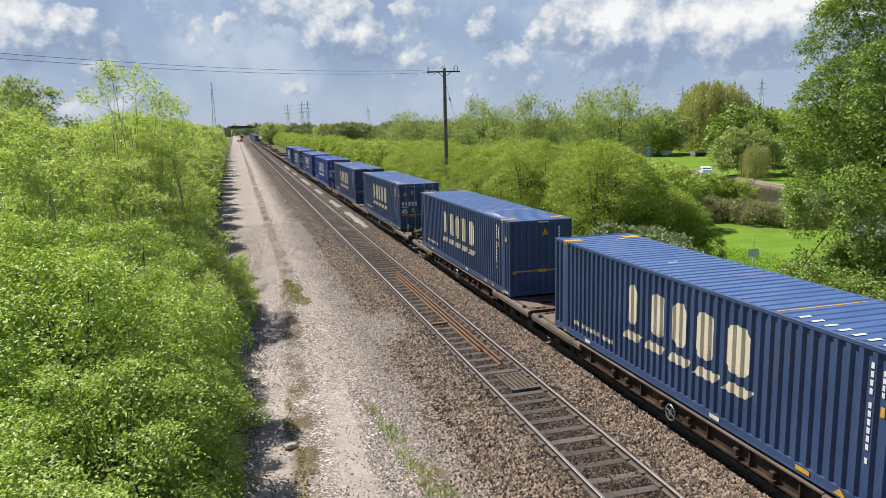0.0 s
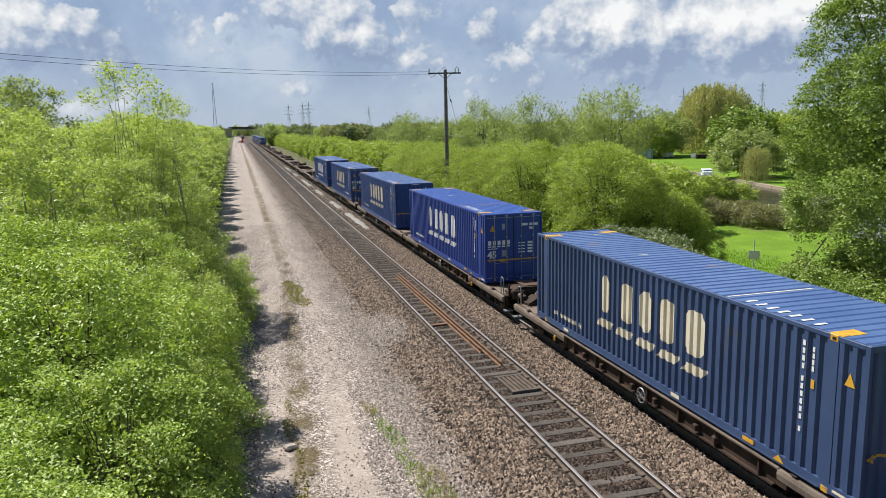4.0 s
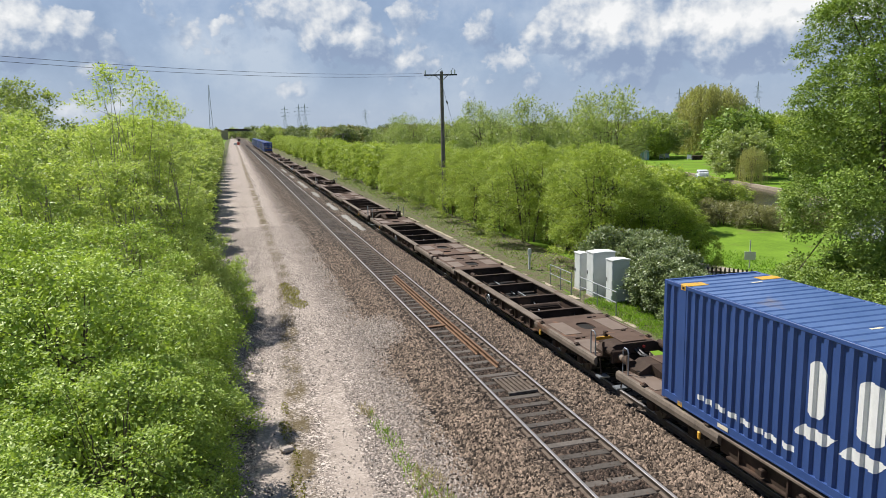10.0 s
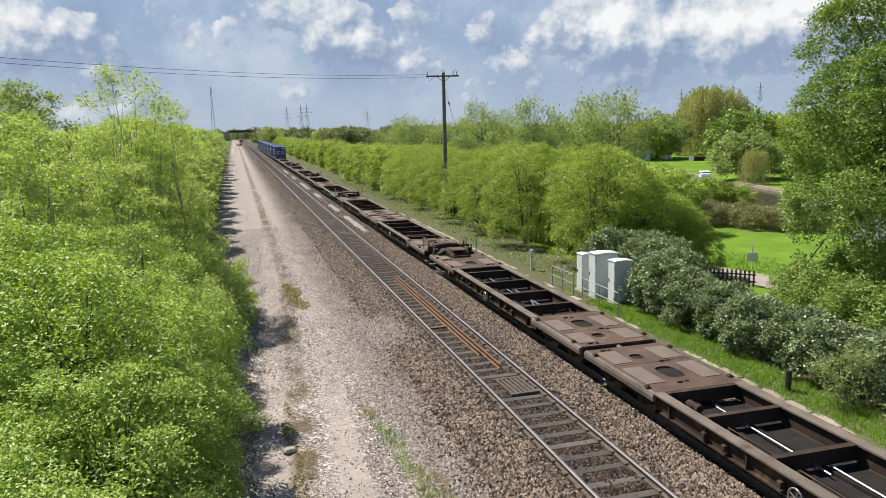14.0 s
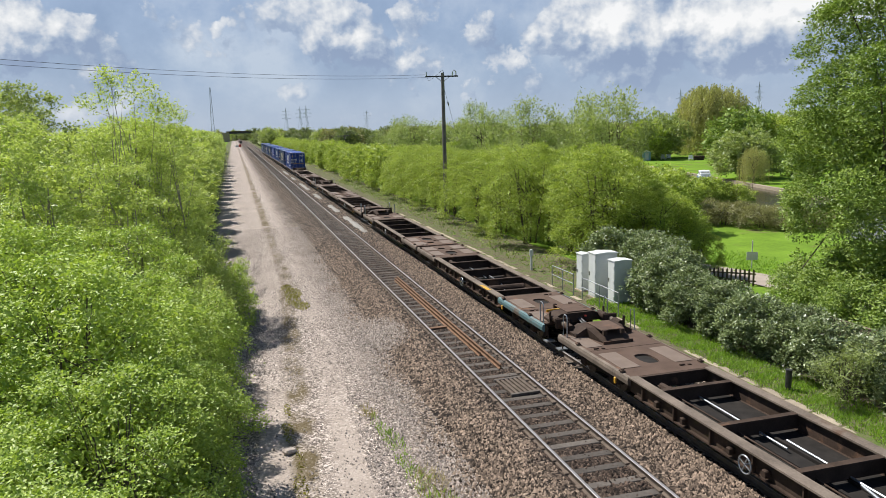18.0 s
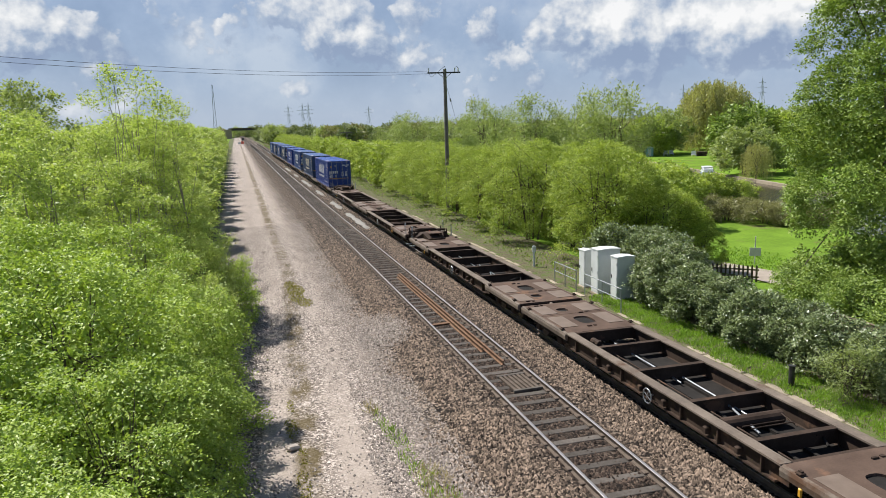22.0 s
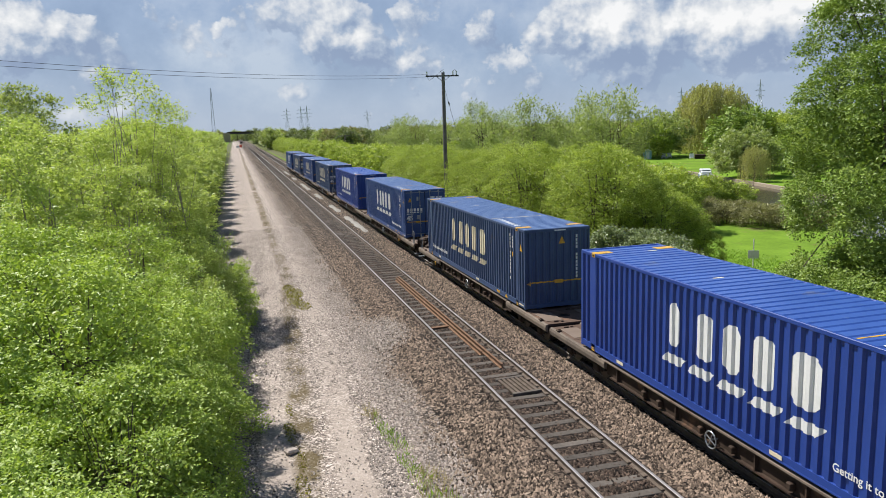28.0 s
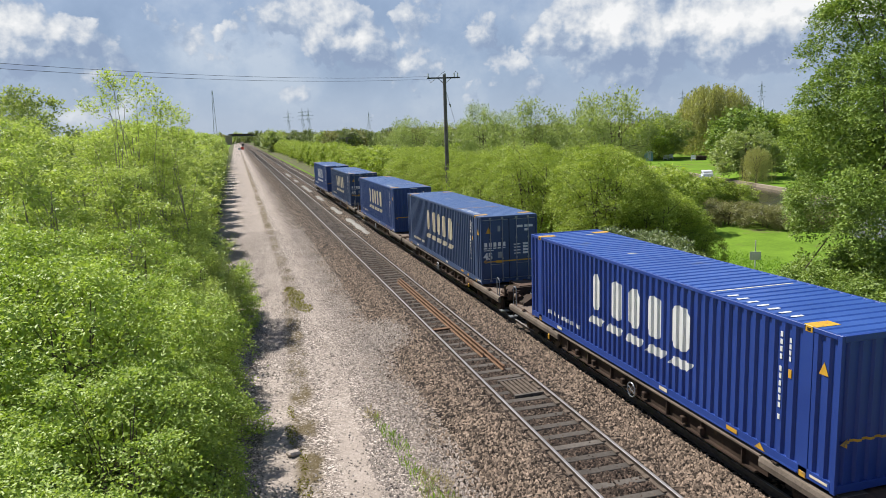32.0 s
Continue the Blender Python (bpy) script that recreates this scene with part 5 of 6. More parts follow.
tufts("grass", [(-4.0, 16.8, 0.25, 1.2), (-3.9, 15.0, 0.3, 0.8), (-4.2, 18.6, 0.18, 0.7), (-3.7, 13.8, 0.4, 0.6), (-4.1, 17.6, 0.2, 0.5)], 420, 0.2, BLADE, 31, "tufts of fresh grass on the gravel", bed, 0.022)
tufts("dry_grass", [(-3.7, 14.6, 0.4, 0.9), (-4.3, 19.3, 0.2, 0.6), (-3.6, 13.4, 0.3, 0.5)], 700, 0.3, BLADE_DRY, 32, "dry straw-coloured grass tufts", bed, 0.014, 0.7)
tufts("moss", [(-5.3, 37.4, 0.3, 0.8), (-5.1, 36.0, 0.42, 1.2), (-5.2, 34.6, 0.36, 1.3), (-4.9, 33.2, 0.34, 0.9), (-6.4, 13.6, 0.2, 1.0), (-6.5, 15.4, 0.16, 0.9), (-6.4, 17.0, 0.12, 0.7), (-6.55, 18.8, 0.16, 0.7), (-6.45, 20.4, 0.1, 0.5), (-8.1, 13.2, 0.25, 1.0), (-8.0, 15.4, 0.2, 0.8)], 1700, 0.06, leaf_material("olive moss", (0.21, 0.195, 0.035), (0.36, 0.33, 0.08), 0.2), 33, "olive moss patch on the gravel", bed, 0.05, 1.2)
tufts("verge_grass", [(8.2, y, 0.95, 0.9) for y in np.arange(10, 29, 1.1)], 1700, 0.13, BLADE, 34, "grass verge beside the cable trough", bed, 0.02, 0.5)
tufts("meadow_grass", [(17.5 + 0.9 * i, 44.5 - 1.2 * i + j * 2.2, 1.5, 1.5) for i in range(9) for j in range(-1, 4)], 90, 0.14, BLADE, 36, "mown meadow grass beside the path", land, 0.05, 0.7)
tufts("cess_weeds", [(9.3, y, 1.3, 1.6) for y in np.arange(30, 120, 2.2)], 55, 0.16, LEAF_DEEP, 35, "low weeds along the foot of the hedge", bed, 0.07, 0.9)


def scrap():
    ob = boxed("stone_slab", PALE_STONE, None, (-0.18, 0.16, -0.12, 0.12, 0, 0.12), bevel=0.04)
    ob.matrix_basis = pose(-6.6, 17.5, -0.36, 4, 8, 30)
    tagged(ob, "grey broken slab lying on the gravel", "slab")


scrap()

# ------------------------------------------------------------------ lineside, beyond the train
def cabinet(x, y, w, d, h, turn, doors=1):
    """A steel cabinet with a pitched lid, door panels, hinges and a handle."""
    c = new("trackside_cabinet")
    bm = bmesh.new()
    box(bm, -w / 2, w / 2, -d / 2, d / 2, 0.05, h - 0.08, bevel=0.012)
    part("body", bm, CABINET, c)
    bm = bmesh.new()
    prism(bm, [(-w / 2 - 0.03, h - 0.08), (w / 2 + 0.03, h - 0.08), (w / 2 + 0.03, h - 0.04), (0, h), (-w / 2 - 0.03, h - 0.04)], 1, -d / 2 - 0.03, d / 2 + 0.03)
    part("lid", bm, CABINET, c)
    boxed("plinth", CONCRETE, c, (-w / 2 - 0.06, w / 2 + 0.06, -d / 2 - 0.06, d / 2 + 0.06, -0.25, 0.05))
    dr = boxed("door", CABINET, c, (-w / 2 - 0.012, -w / 2, -d / 2 + 0.04, d / 2 - 0.04, 0.12, h - 0.14), bevel=0.004)
    boxed("handle", DARK_METAL, dr, (-w / 2 - 0.04, -w / 2 - 0.012, d / 2 - 0.14, d / 2 - 0.10, h * 0.48, h * 0.56), bevel=0.006)
    for z in (0.3, h * 0.5, h - 0.35):
        boxed("hinge", CABINET, dr, (-w / 2 - 0.03, -w / 2 - 0.0, -d / 2 + 0.03, -d / 2 + 0.07, z - 0.06, z + 0.06))
    c.matrix_basis = pose(x, y, -0.42, 0, 0, turn)
    return tagged(c, "grey-white steel trackside cabinet on a concrete plinth", "cabinet", "trackside cabinets")


cabinet(8.40, 31.45, 0.46, 0.62, 1.86, 0)
cabinet(8.62, 29.95, 1.1, 0.7, 2.14, 0)
cabinet(8.74, 28.6, 0.85, 0.6, 2.0, 0)


def railing(y0, y1, x):
    r = new("handrail")
    n = 3
    for k in range(n):
        y = y0 + (y1 - y0) * k / (n - 1)
        piped("post", GALV, r, ((x, y, -0.6), (x, y, 0.62)), radius=0.024)
    for z in (0.60, 0.15):
        piped("rail", GALV, r, ((x, y0, z), (x, y1, z)), radius=0.022)
    return tagged(r, "galvanised tubular handrail in front of the cabinets", "handrail", "handrails")


railing(33.0, 30.6, 7.45)
railing(29.7, 26.4, 7.45)


def marker(x, y, h, r, mat, label, cap=None):
    m = new("marker_post")
    piped("post", mat, m, ((0, 0, -0.3), (0, 0, h)), radius=r, sides=10)
    if cap:
        boxed("plate", cap, m, (-0.1, 0.1, -0.05, 0.02, h - 0.32, h), bevel=0.01)
    piped("cap", mat, m, ((0, 0, h), (0, 0, h + 0.03)), radius=r * 1.15, sides=10)
    m.matrix_basis = pose(x, y, -0.42)
    return tagged(m, label, "post")


marker(8.0, 37.0, 1.15, 0.06, CABINET, "white-grey steel marker post", CABINET)
marker(7.85, 17.1, 0.62, 0.09, DARK_METAL, "short dark metal bollard on the verge")

trough = tagged(new("cable_trough"), "concrete cable trough lids along the cess", "cable trough", kind="structure")
bm = bmesh.new()
box(bm, -0.115, 0.115, -0.47, 0.47, -0.2, 0.04, bevel=0.018)
lid_mesh = finish(bm, "lid", CONCRETE)
lid_rng = random.Random(8)
for k in range(60):
    ob = new("lid", lid_mesh)
    ob.parent = trough
    ob.matrix_basis = pose(7.32 + lid_rng.uniform(-0.03, 0.03), 9 + k, -0.44 + lid_rng.uniform(-0.02, 0.02), lid_rng.uniform(-1, 1), lid_rng.uniform(-2, 2), lid_rng.uniform(-1.5, 1.5))


def board_fence(x, y0, y1, top):
    """Close-boarded garden fence."""
    f = new("board_fence")
    n = int((y1 - y0) / 0.15)
    for k in range(n):
        y = y0 + k * 0.15
        boxed("board", FENCE_WOOD, f, (x - 0.012, x + 0.012, y, y + 0.14, -0.6, top + 0.02 * math.sin(k * 1.7)))
    for y in np.arange(y0, y1, 2.4):
        boxed("post", FENCE_WOOD, f, (x + 0.02, x + 0.11, y, y + 0.09, -0.6, top + 0.05))
    boxed("cap_rail", FENCE_WOOD, f, (x - 0.03, x + 0.05, y0, y1, top + 0.03, top + 0.06))
    return tagged(f, "weathered close-boarded wooden fence behind the hedge", "fence")


board_fence(10.9, 11.5, 20.0, 1.05)


def picket_fence(a, b, n):
    f = new("picket_fence")
    a, b = Vector(a), Vector(b)
    turn = math.degrees(math.atan2((b - a).y, (b - a).x))
    L = (b - a).length
    bm = bmesh.new()
    prism(bm, [(-0.05, 0), (0.05, 0), (0.05, 0.85), (0, 0.95), (-0.05, 0.85)], 1, -0.012, 0.012)
    me = finish(bm, "picket", FENCE_WOOD)
    for k in range(n):
        ob = new("picket", me)
        ob.parent = f
        ob.location = (L * (k + 0.5) / n, -0.04, 0)
    boxed("rail", FENCE_WOOD, f, (0, L, -0.028, 0.01, 0.22, 0.30), (0, L, -0.028, 0.01, 0.62, 0.70))
    f.matrix_basis = Matrix.Translation(a) @ pose(0, 0, 0, 0, 0, turn)
    return tagged(f, "brown wooden picket fence by the path", "fence")


picket_fence((16.4, 36.0, -1.5), (19.6, 33.1, -1.5), 19)


def footpath():
    a, w = [], 1.3
    pts = [Vector((15.0, 49.0, 0)), Vector((18.0, 43.5, 0)), Vector((19.6, 39.2, 0)), Vector((20.9, 34.5, 0)), Vector((21.5, 28.0, 0))]
    v, f = [], []
    for i, p in enumerate(pts):
        d = (pts[min(i + 1, len(pts) - 1)] - pts[max(i - 1, 0)]).normalized()
        s = Vector((-d.y, d.x, 0)) * w
        v += [(*(p + s)[:2], -1.43), (*(p - s)[:2], -1.43)]
    f = [(2 * i, 2 * i + 1, 2 * i + 3, 2 * i + 2) for i in range(len(pts) - 1)]
    v[0] = (v[0][0], v[0][1], -1.3)
    v[1] = (v[1][0], v[1][1], -1.3)
    tagged(new("footpath", raw_mesh("footpath", v, f, TARMAC)), "pale gravel footpath through the grass", kind="structure")


footpath()


def notice_sign():
    s = new("notice_sign")
    piped("post", CABINET, s, ((0, 0, -0.2), (0, 0, 1.75)), radius=0.035, sides=8)
    boxed("board", CABINET, s, (-0.32, 0.32, -0.05, -0.03, 0.55, 1.05), bevel=0.006)
    s.matrix_basis = pose(22.6, 37.2, -1.5, 0, 0, -30)
    tagged(s, "white notice board on a pale post", "sign")


notice_sign()


def power_pole():
    p = new("power_pole")
    bm = bmesh.new()
    tube(bm, ((0, 0, 0), (0, 0, 6), (0, 0, 13.2)), 0.17, 12, (0.20, 0.175, 0.14))
    part("pole", bm, WOOD_POLE, p)
    boxed("cross_arm", DARK_METAL, p, (-1.5, 1.35, -0.06, 0.06, 12.85, 12.97), bevel=0.01)
    piped("brace", DARK_METAL, p, ((-0.55, 0, 12.86), (0, 0.1, 12.4)), ((0.55, 0, 12.86), (0, 0.1, 12.4)), radius=0.025)
    for x in (-1.4, 0.05, 1.15, 0.85):
        piped("insulator", CABINET, p, ((x, 0, 12.97), (x, 0, 13.12), (x, 0, 13.3)), radius=0.06, sides=8)
    piped("jumper", DARK_METAL, p, ((-1.4, 0, 12.9), (-1.2, 0, 12.55), (-0.8, 0, 12.8)), ((-0.6, 0, 12.97), (-0.2, 0, 13.3), (0.05, 0, 13.45)), ((0.85, 0, 13.25), (1.0, 0, 13.45), (1.15, 0, 13.3)), radius=0.02)
    p.matrix_basis = pose(10.3, 62, -1.0, 0, 0, -10)
    tagged(p, "dark wooden power pole with a steel cross-arm", "power pole")
    # guy wire and span wires
    piped("stay_wire", DARK_METAL, p, ((0, 0.05, 12.3), (2.9, 14.0, 7.4)), radius=0.014)
    piped("stay_insulator", DARK_METAL, p, ((0.87, 4.2, 10.82), (0.99, 4.75, 10.63)), radius=0.07)
    for k, (dx, dz) in enumerate(((-1.4, 0.05), (-1.25, -0.16))):
        run = []
        a, b = Vector((10.3 + dx, 62, 12.0 + dz)), Vector((-41 + dx, 17, 12.9 + dz * 1.4))
        for i in range(25):
            t = i / 24
            q = a.lerp(b, t)
            q.z -= 4 * 1.35 * t * (1 - t)
            run.append(q)
        ob = piped("power_line", DARK_METAL, None, run, radius=0.011, sides=4)
        tagged(ob, "thin dark overhead power line", "power line", "power lines")


power_pole()


def small_pole():
    p = new("telegraph_pole")
    piped("pole", WOOD_POLE, p, ((0, 0, 0), (0, 0, 7.6)), radius=0.16, sides=8)
    boxed("cross_arm", WOOD_POLE, p, (-1.6, 1.2, -0.06, 0.06, 7.3, 7.5))
    p.matrix_basis = pose(16.5, 165, -1.0)
    tagged(p, "far wooden telegraph pole among the hedge", "pole")


small_pole()

# ------------------------------------------------------------------ canal side
def cabin_boat():
    b = new("cabin_boat")
    bm = bmesh.new()
    prof = [(-3.2, 0.95), (-3.1, 0.0), (1.6, -0.05), (3.3, 0.9), (3.5, 1.05)]
    rows = []
    for y, z in prof:
        w = 1.15 if y < 1.7 else (0.65 if y < 3.4 else 0.1)
        rows.append([bm.verts.new(q) for q in ((-w * 0.75, y, min(z, 0.0)), (-w, y, 0.95), (w, y, 0.95), (w * 0.75, y, min(z, 0.0)))])
    for a, c in zip(rows, rows[1:]):
        for k in range(4):
            bm.faces.new((a[k], a[(k + 1) % 4], c[(k + 1) % 4], c[k]))
    bm.faces.new(rows[0]), bm.faces.new(rows[-1][::-1])
    part("hull", bm, BOAT_WHITE, b)
    boxed("cabin", BOAT_WHITE, b, (-0.95, 0.95, -1.6, 1.3, 0.95, 1.75), bevel=0.12)
    boxed("window", GLASS_DARK, b, (-0.97, -0.94, -1.2, -0.3, 1.25, 1.58), (-0.97, -0.94, 0.0, 0.9, 1.25, 1.58), (-0.7, 0.7, -1.62, -1.59, 1.2, 1.6))
    boxed("stripe", TARP, b, (-1.165, -1.14, -3.0, 1.5, 0.62, 0.76), label="blue hull stripe")
    boxed("canopy", BOAT_WHITE, b, (-0.9, 0.9, -2.7, -1.6, 0.95, 1.45), bevel=0.1, label="white canvas canopy")
    b.matrix_basis = pose(64.8, 101.6, -1.92, 0, 0, -30) @ Matrix.Diagonal((0.85, 0.85, 0.95, 1))
    tagged(b, "small white cabin cruiser moored on the canal", "boat")


cabin_boat()


def hut_and_clutter():
    h = boxed("garden_hut", BLUE_HUT, None, (-0.9, 0.9, -0.7, 0.7, 0, 2.0), bevel=0.02)
    part("roof", (lambda q: (prism(q, [(-1.0, 2.0), (1.0, 2.0), (0, 2.5)], 1, -0.85, 0.85), q)[1])(bmesh.new()), CABINET, h)
    boxed("door", CABINET, h, (-0.4, 0.4, -0.73, -0.70, 0.05, 1.85))
    h.matrix_basis = pose(88.5, 158, -1.5, 0, 0, -20)
    tagged(h, "pale blue garden hut by the canal", "hut")
    for x, y, mat in ((92.5, 157, CABINET), (95.0, 158.5, CABINET), (95.5, 150, CABINET)):
        d = new("deck_chair")
        boxed("seat", mat, d, (-0.5, 0.5, -0.5, 0.5, 0.35, 0.43))
        boxed("backrest", mat, d, (-0.5, 0.5, 0.45, 0.55, 0.43, 1.25))
        boxed("leg", mat, d, (-0.5, -0.42, -0.5, -0.42, 0, 0.35), (0.42, 0.5, -0.5, -0.42, 0, 0.35), (-0.5, -0.42, 0.42, 0.5, 0, 0.35), (0.42, 0.5, 0.42, 0.5, 0, 0.35))
        d.matrix_basis = pose(x, y, -1.5, 0, 0, -25)
        tagged(d, "pale garden chair on the canal bank", "chair", "garden chairs")
    t = new("log_pile")
    log_rng = random.Random(4)
    for k in range(14):
        piped("log", FRAME, t, ((-2.2 + 0.34 * (k % 7) + 0.2 * (k // 7), -0.8, 0.25 + 0.5 * (k // 7)), (-2.1 + 0.34 * (k % 7) + 0.2 * (k // 7), 0.8, 0.28 + 0.5 * (k // 7) + log_rng.uniform(0, 0.1))), radius=0.25, sides=7)
    t.matrix_basis = pose(98.5, 149.5, -1.5, 0, 0, -30)
    tagged(t, "dark heap of logs under the willow", "log pile")
    c = new("narrow_boat")
    boxed("hull", DARK_METAL, c, (-1.0, 1.0, -7, 7, 0, 0.8), bevel=0.15)
    boxed("cabin", GLASS_DARK, c, (-0.9, 0.9, -6, 4, 0.8, 1.7), bevel=0.1)
    boxed("roof", CABINET, c, (-0.85, 0.85, -6, 4, 1.7, 1.76))
    c.matrix_basis = pose(62.5, 121, -1.92, 0, 0, -18.6)
    tagged(c, "dark narrow boat moored among the bushes", "boat")


hut_and_clutter()

# ------------------------------------------------------------------ far things
def far_bridge():
    b = new("road_bridge")
    boxed("deck", DARK_METAL, b, (-19, 17, 0, 9, 7.6, 9.0))
    boxed("parapet", FRAME, b, (-22, 20, -0.3, 0, 9.0, 10.0))
    boxed("abutment", CONCRETE, b, (-26, -19, 0, 9, -0.5, 8.8), (17, 24, 0, 9, -0.5, 8.8))
    b.matrix_basis = pose(8, 760, 0)
    tagged(b, "dark road bridge across the railway far away", "bridge")


far_bridge()


def pylon(x, y, h):
    p = new("pylon")
    w = h * 0.09
    r = h * 0.0035
    for sx in (-1, 1):
        for sy in (-1, 1):
            piped("leg", GALV, p, ((sx * w, sy * w, 0), (sx * w * 0.25, sy * w * 0.25, h * 0.62), (0, 0, h)), radius=r, sides=4)
    for z, a in ((0.62, 0.16), (0.74, 0.20), (0.86, 0.14)):
        piped("cross_arm", GALV, p, ((-h * a, 0, h * z), (0, 0, h * (z + 0.035)), (h * a, 0, h * z), (-h * a, 0, h * z)), radius=r, sides=4)
    bm = bmesh.new()
    for k in range(6):
        z0, z1 = h * 0.62 * k / 6, h * 0.62 * (k + 1) / 6
        w0, w1 = w * (1 - 0.75 * k / 6), w * (1 - 0.75 * (k + 1) / 6)
        for s in (-1, 1):
            tube(bm, ((-s * w0, -w0, z0), (s * w1, -w1, z1)), r * 0.7, 4)
    part("bracing", bm, GALV, p)
    p.matrix_basis = pose(x, y, 0, 0, 0, 20)
    return tagged(p, "grey lattice electricity pylon on the horizon", "pylon", "pylons")


def place_far(px_bearing, dist):
    a = radians(px_bearing)
    return EYE.x + math.sin(a) * dist, math.cos(a) * dist


for bearing, dist, h in ((3.95, 1500, 56), (5.0, 1420, 56), (5.45, 1450, 58), (10.0, 1700, 54), (33.6, 1500, 70), (34.3, 1900, 66), (38.9, 1500, 78)):
    pylon(*place_far(bearing, dist), h)


def lattice_mast():
    m = new("lattice_mast")
    for x in (-0.55, 0.55):
        piped("leg", GALV, m, ((x * 1.6, 0, 0), (x * 0.25, 0, 27)), radius=0.12, sides=4)
    bm = bmesh.new()
    for k in range(14):
        z = 2 + k * 1.75
        w = 0.88 - 0.7 * z / 27
        tube(bm, ((-w, 0, z), (w, 0, z + 1.7)), 0.06, 4)
    part("bracing", bm, GALV, m)
    m.matrix_basis = pose(-15.5, 330, 0)
    tagged(m, "thin grey lattice radio mast beyond the trees", "mast")


lattice_mast()


def far_signal():
    s = new("stop_board")
    piped("post", DARK_METAL, s, ((0, 0, 0), (0, 0, 2.8)), radius=0.12, sides=6)
    boxed("head", DARK_METAL, s, (-0.45, 0.9, -0.1, 0.1, 2.4, 3.4), bevel=0.05)
    boxed("board", RED, s, (-0.9, 0.5, -0.1, 0.0, 0.3, 1.7), label="red board")
    boxed("pale_board", CABINET, s, (-2.6, -1.0, -0.1, 0.0, 0.2, 1.3), label="white board")
    s.matrix_basis = pose(-4.0, 420, 0)
    tagged(s, "red and white stop board with a dark signal head", "signal")


far_signal()

# ------------------------------------------------------------------ trees and bushes
def put(ob, x, y, z, turn, scale, label, category, group):
    ob.matrix_basis = pose(x, y, z, 0, 0, turn) @ Matrix.Diagonal((scale, scale, scale, 1))
    return tagged(ob, label, category, group)


class Row:
    """Plants of a kind: a few grown forms, then copies turned and scaled."""
    def __init__(self, grow, forms, label, category, group):
        self.grow, self.forms, self.label, self.category, self.group = grow, forms, label, category, group
        self.made, self.count = [], 0

    def at(self, x, y, size=1.0, turn=None, z=None, label=""):
        k = self.count % self.forms
        self.count += 1
        t = (self.count * 137.5) % 360 if turn is None else turn
        zz = float(land(x, y)) if z is None else z
        if len(self.made) < self.forms:
            ob = self.grow(len(self.made))
            self.made.append(ob)
        else:
            ob = copy_thing(self.made[k], Matrix.Identity(4))
        return put(ob, x, y, zz, t, size, label or self.label, self.category, self.group)


near_bush = Row(lambda k: plant("bush", 100 + k, 5.2, 2.5, 700, 36, 0.082, LEAF_LIME, BARK, 0.0, 6, 24, 0.95, 0.25, 0.45, 0.85, 0.03, 0.62, 0.46, 0.10, 0.22), 4,
                "lush lime-green hawthorn bush beside the gravel", "bush", "bushes along the gravel")
for x, y, s in ((-10.4, 9.6, 0.80), (-12.8, 11.4, 0.96), (-10.0, 12.8, 0.84), (-11.3, 16.4, 1.16), (-14.4, 16.0, 1.2), (-9.3, 15.8, 0.70), (-9.9, 19.8, 0.88), (-12.9, 21.0, 1.2), (-17.0, 18.5, 1.25), (-9.4, 23.2, 0.62), (-11.2, 24.5, 1.05), (-16.0, 24.0, 1.3)):
    near_bush.at(x, y, s)

sapling = Row(lambda k: plant("shrub", 140 + k, 3.6, 1.2, 220, 28, 0.085, LEAF_BIRCH, BARK, 0.0, 5, 8, 0.8, 1.1, 0.05, 0.8, 0.02, 0.55, 0.35, 0.1, 0.2), 2,
              "slender upright shrub at the edge of the gravel", "shrub", "shrubs along the gravel")
for x, y, s in ((-8.7, 27.0, 0.85), (-9.2, 29.6, 1.15), (-8.7, 31.5, 0.75), (-9.4, 33.5, 1.2), (-9.2, 36.5, 0.8), (-9.6, 25.4, 1.1), (-9.9, 38.5, 0.9)):
    sapling.at(x, y, s)
edge_shrub = Row(lambda k: plant("shrub", 160 + k, 1.15, 0.8, 90, 26, 0.075, LEAF_LIME, BARK, 0.0, 5, 6, 0.45, 0.6, 0.15, 0.9, 0.012, 0.55, 0.45, 0.1, 0.2), 3,
                 "low leafy green shrub spreading over the gravel", "shrub", "low shrubs along the gravel")
for x, y, s in ((-7.9, 40.0, 1.2), (-8.0, 36.4, 1.1), (-7.9, 33.0, 1.2), (-7.9, 30.2, 1.1), (-8.1, 28.4, 1.1), (-8.6, 26.0, 1.1), (-8.7, 23.8, 1.0), (-8.7, 22.2, 1.1), (-8.4, 20.4, 1.0), (-8.1, 19.0, 1.1), (-8.6, 17.6, 1.0), (-8.5, 16.0, 1.0), (-8.6, 14.5, 1.1), (-8.5, 13.0, 1.0)):
    edge_shrub.at(x, y, s)

birch = Row(lambda k: plant("birch_tree", 180 + k, 8.6, 2.4, 480, 30, 0.125, LEAF_BIRCH, BIRCH, 0.02, 4, 30, 0.95, 0.55, 0.45, 0.6, 0.05, 0.62, 0.42, 0.08, 0.18), 4,
            "young birch tree in fresh pale green leaf", "birch tree", "birch thicket")
left_rng = random.Random(77)
for x, y, s in ((-11.6, 29.0, 0.84), (-14.2, 27.8, 0.96), (-17.5, 27.5, 1.0), (-11.3, 34.0, 0.90), (-13.7, 34.5, 0.97), (-16.4, 33.0, 1.0), (-20.0, 31.0, 1.02), (-11.3, 40.0, 0.94), (-13.9, 41.5, 1.0), (-17.2, 40.5, 1.02), (-11.5, 46.5, 0.95), (-14.6, 48.5, 1.02), (-21.0, 40.0, 1.05)):
    birch.at(x, y, s)
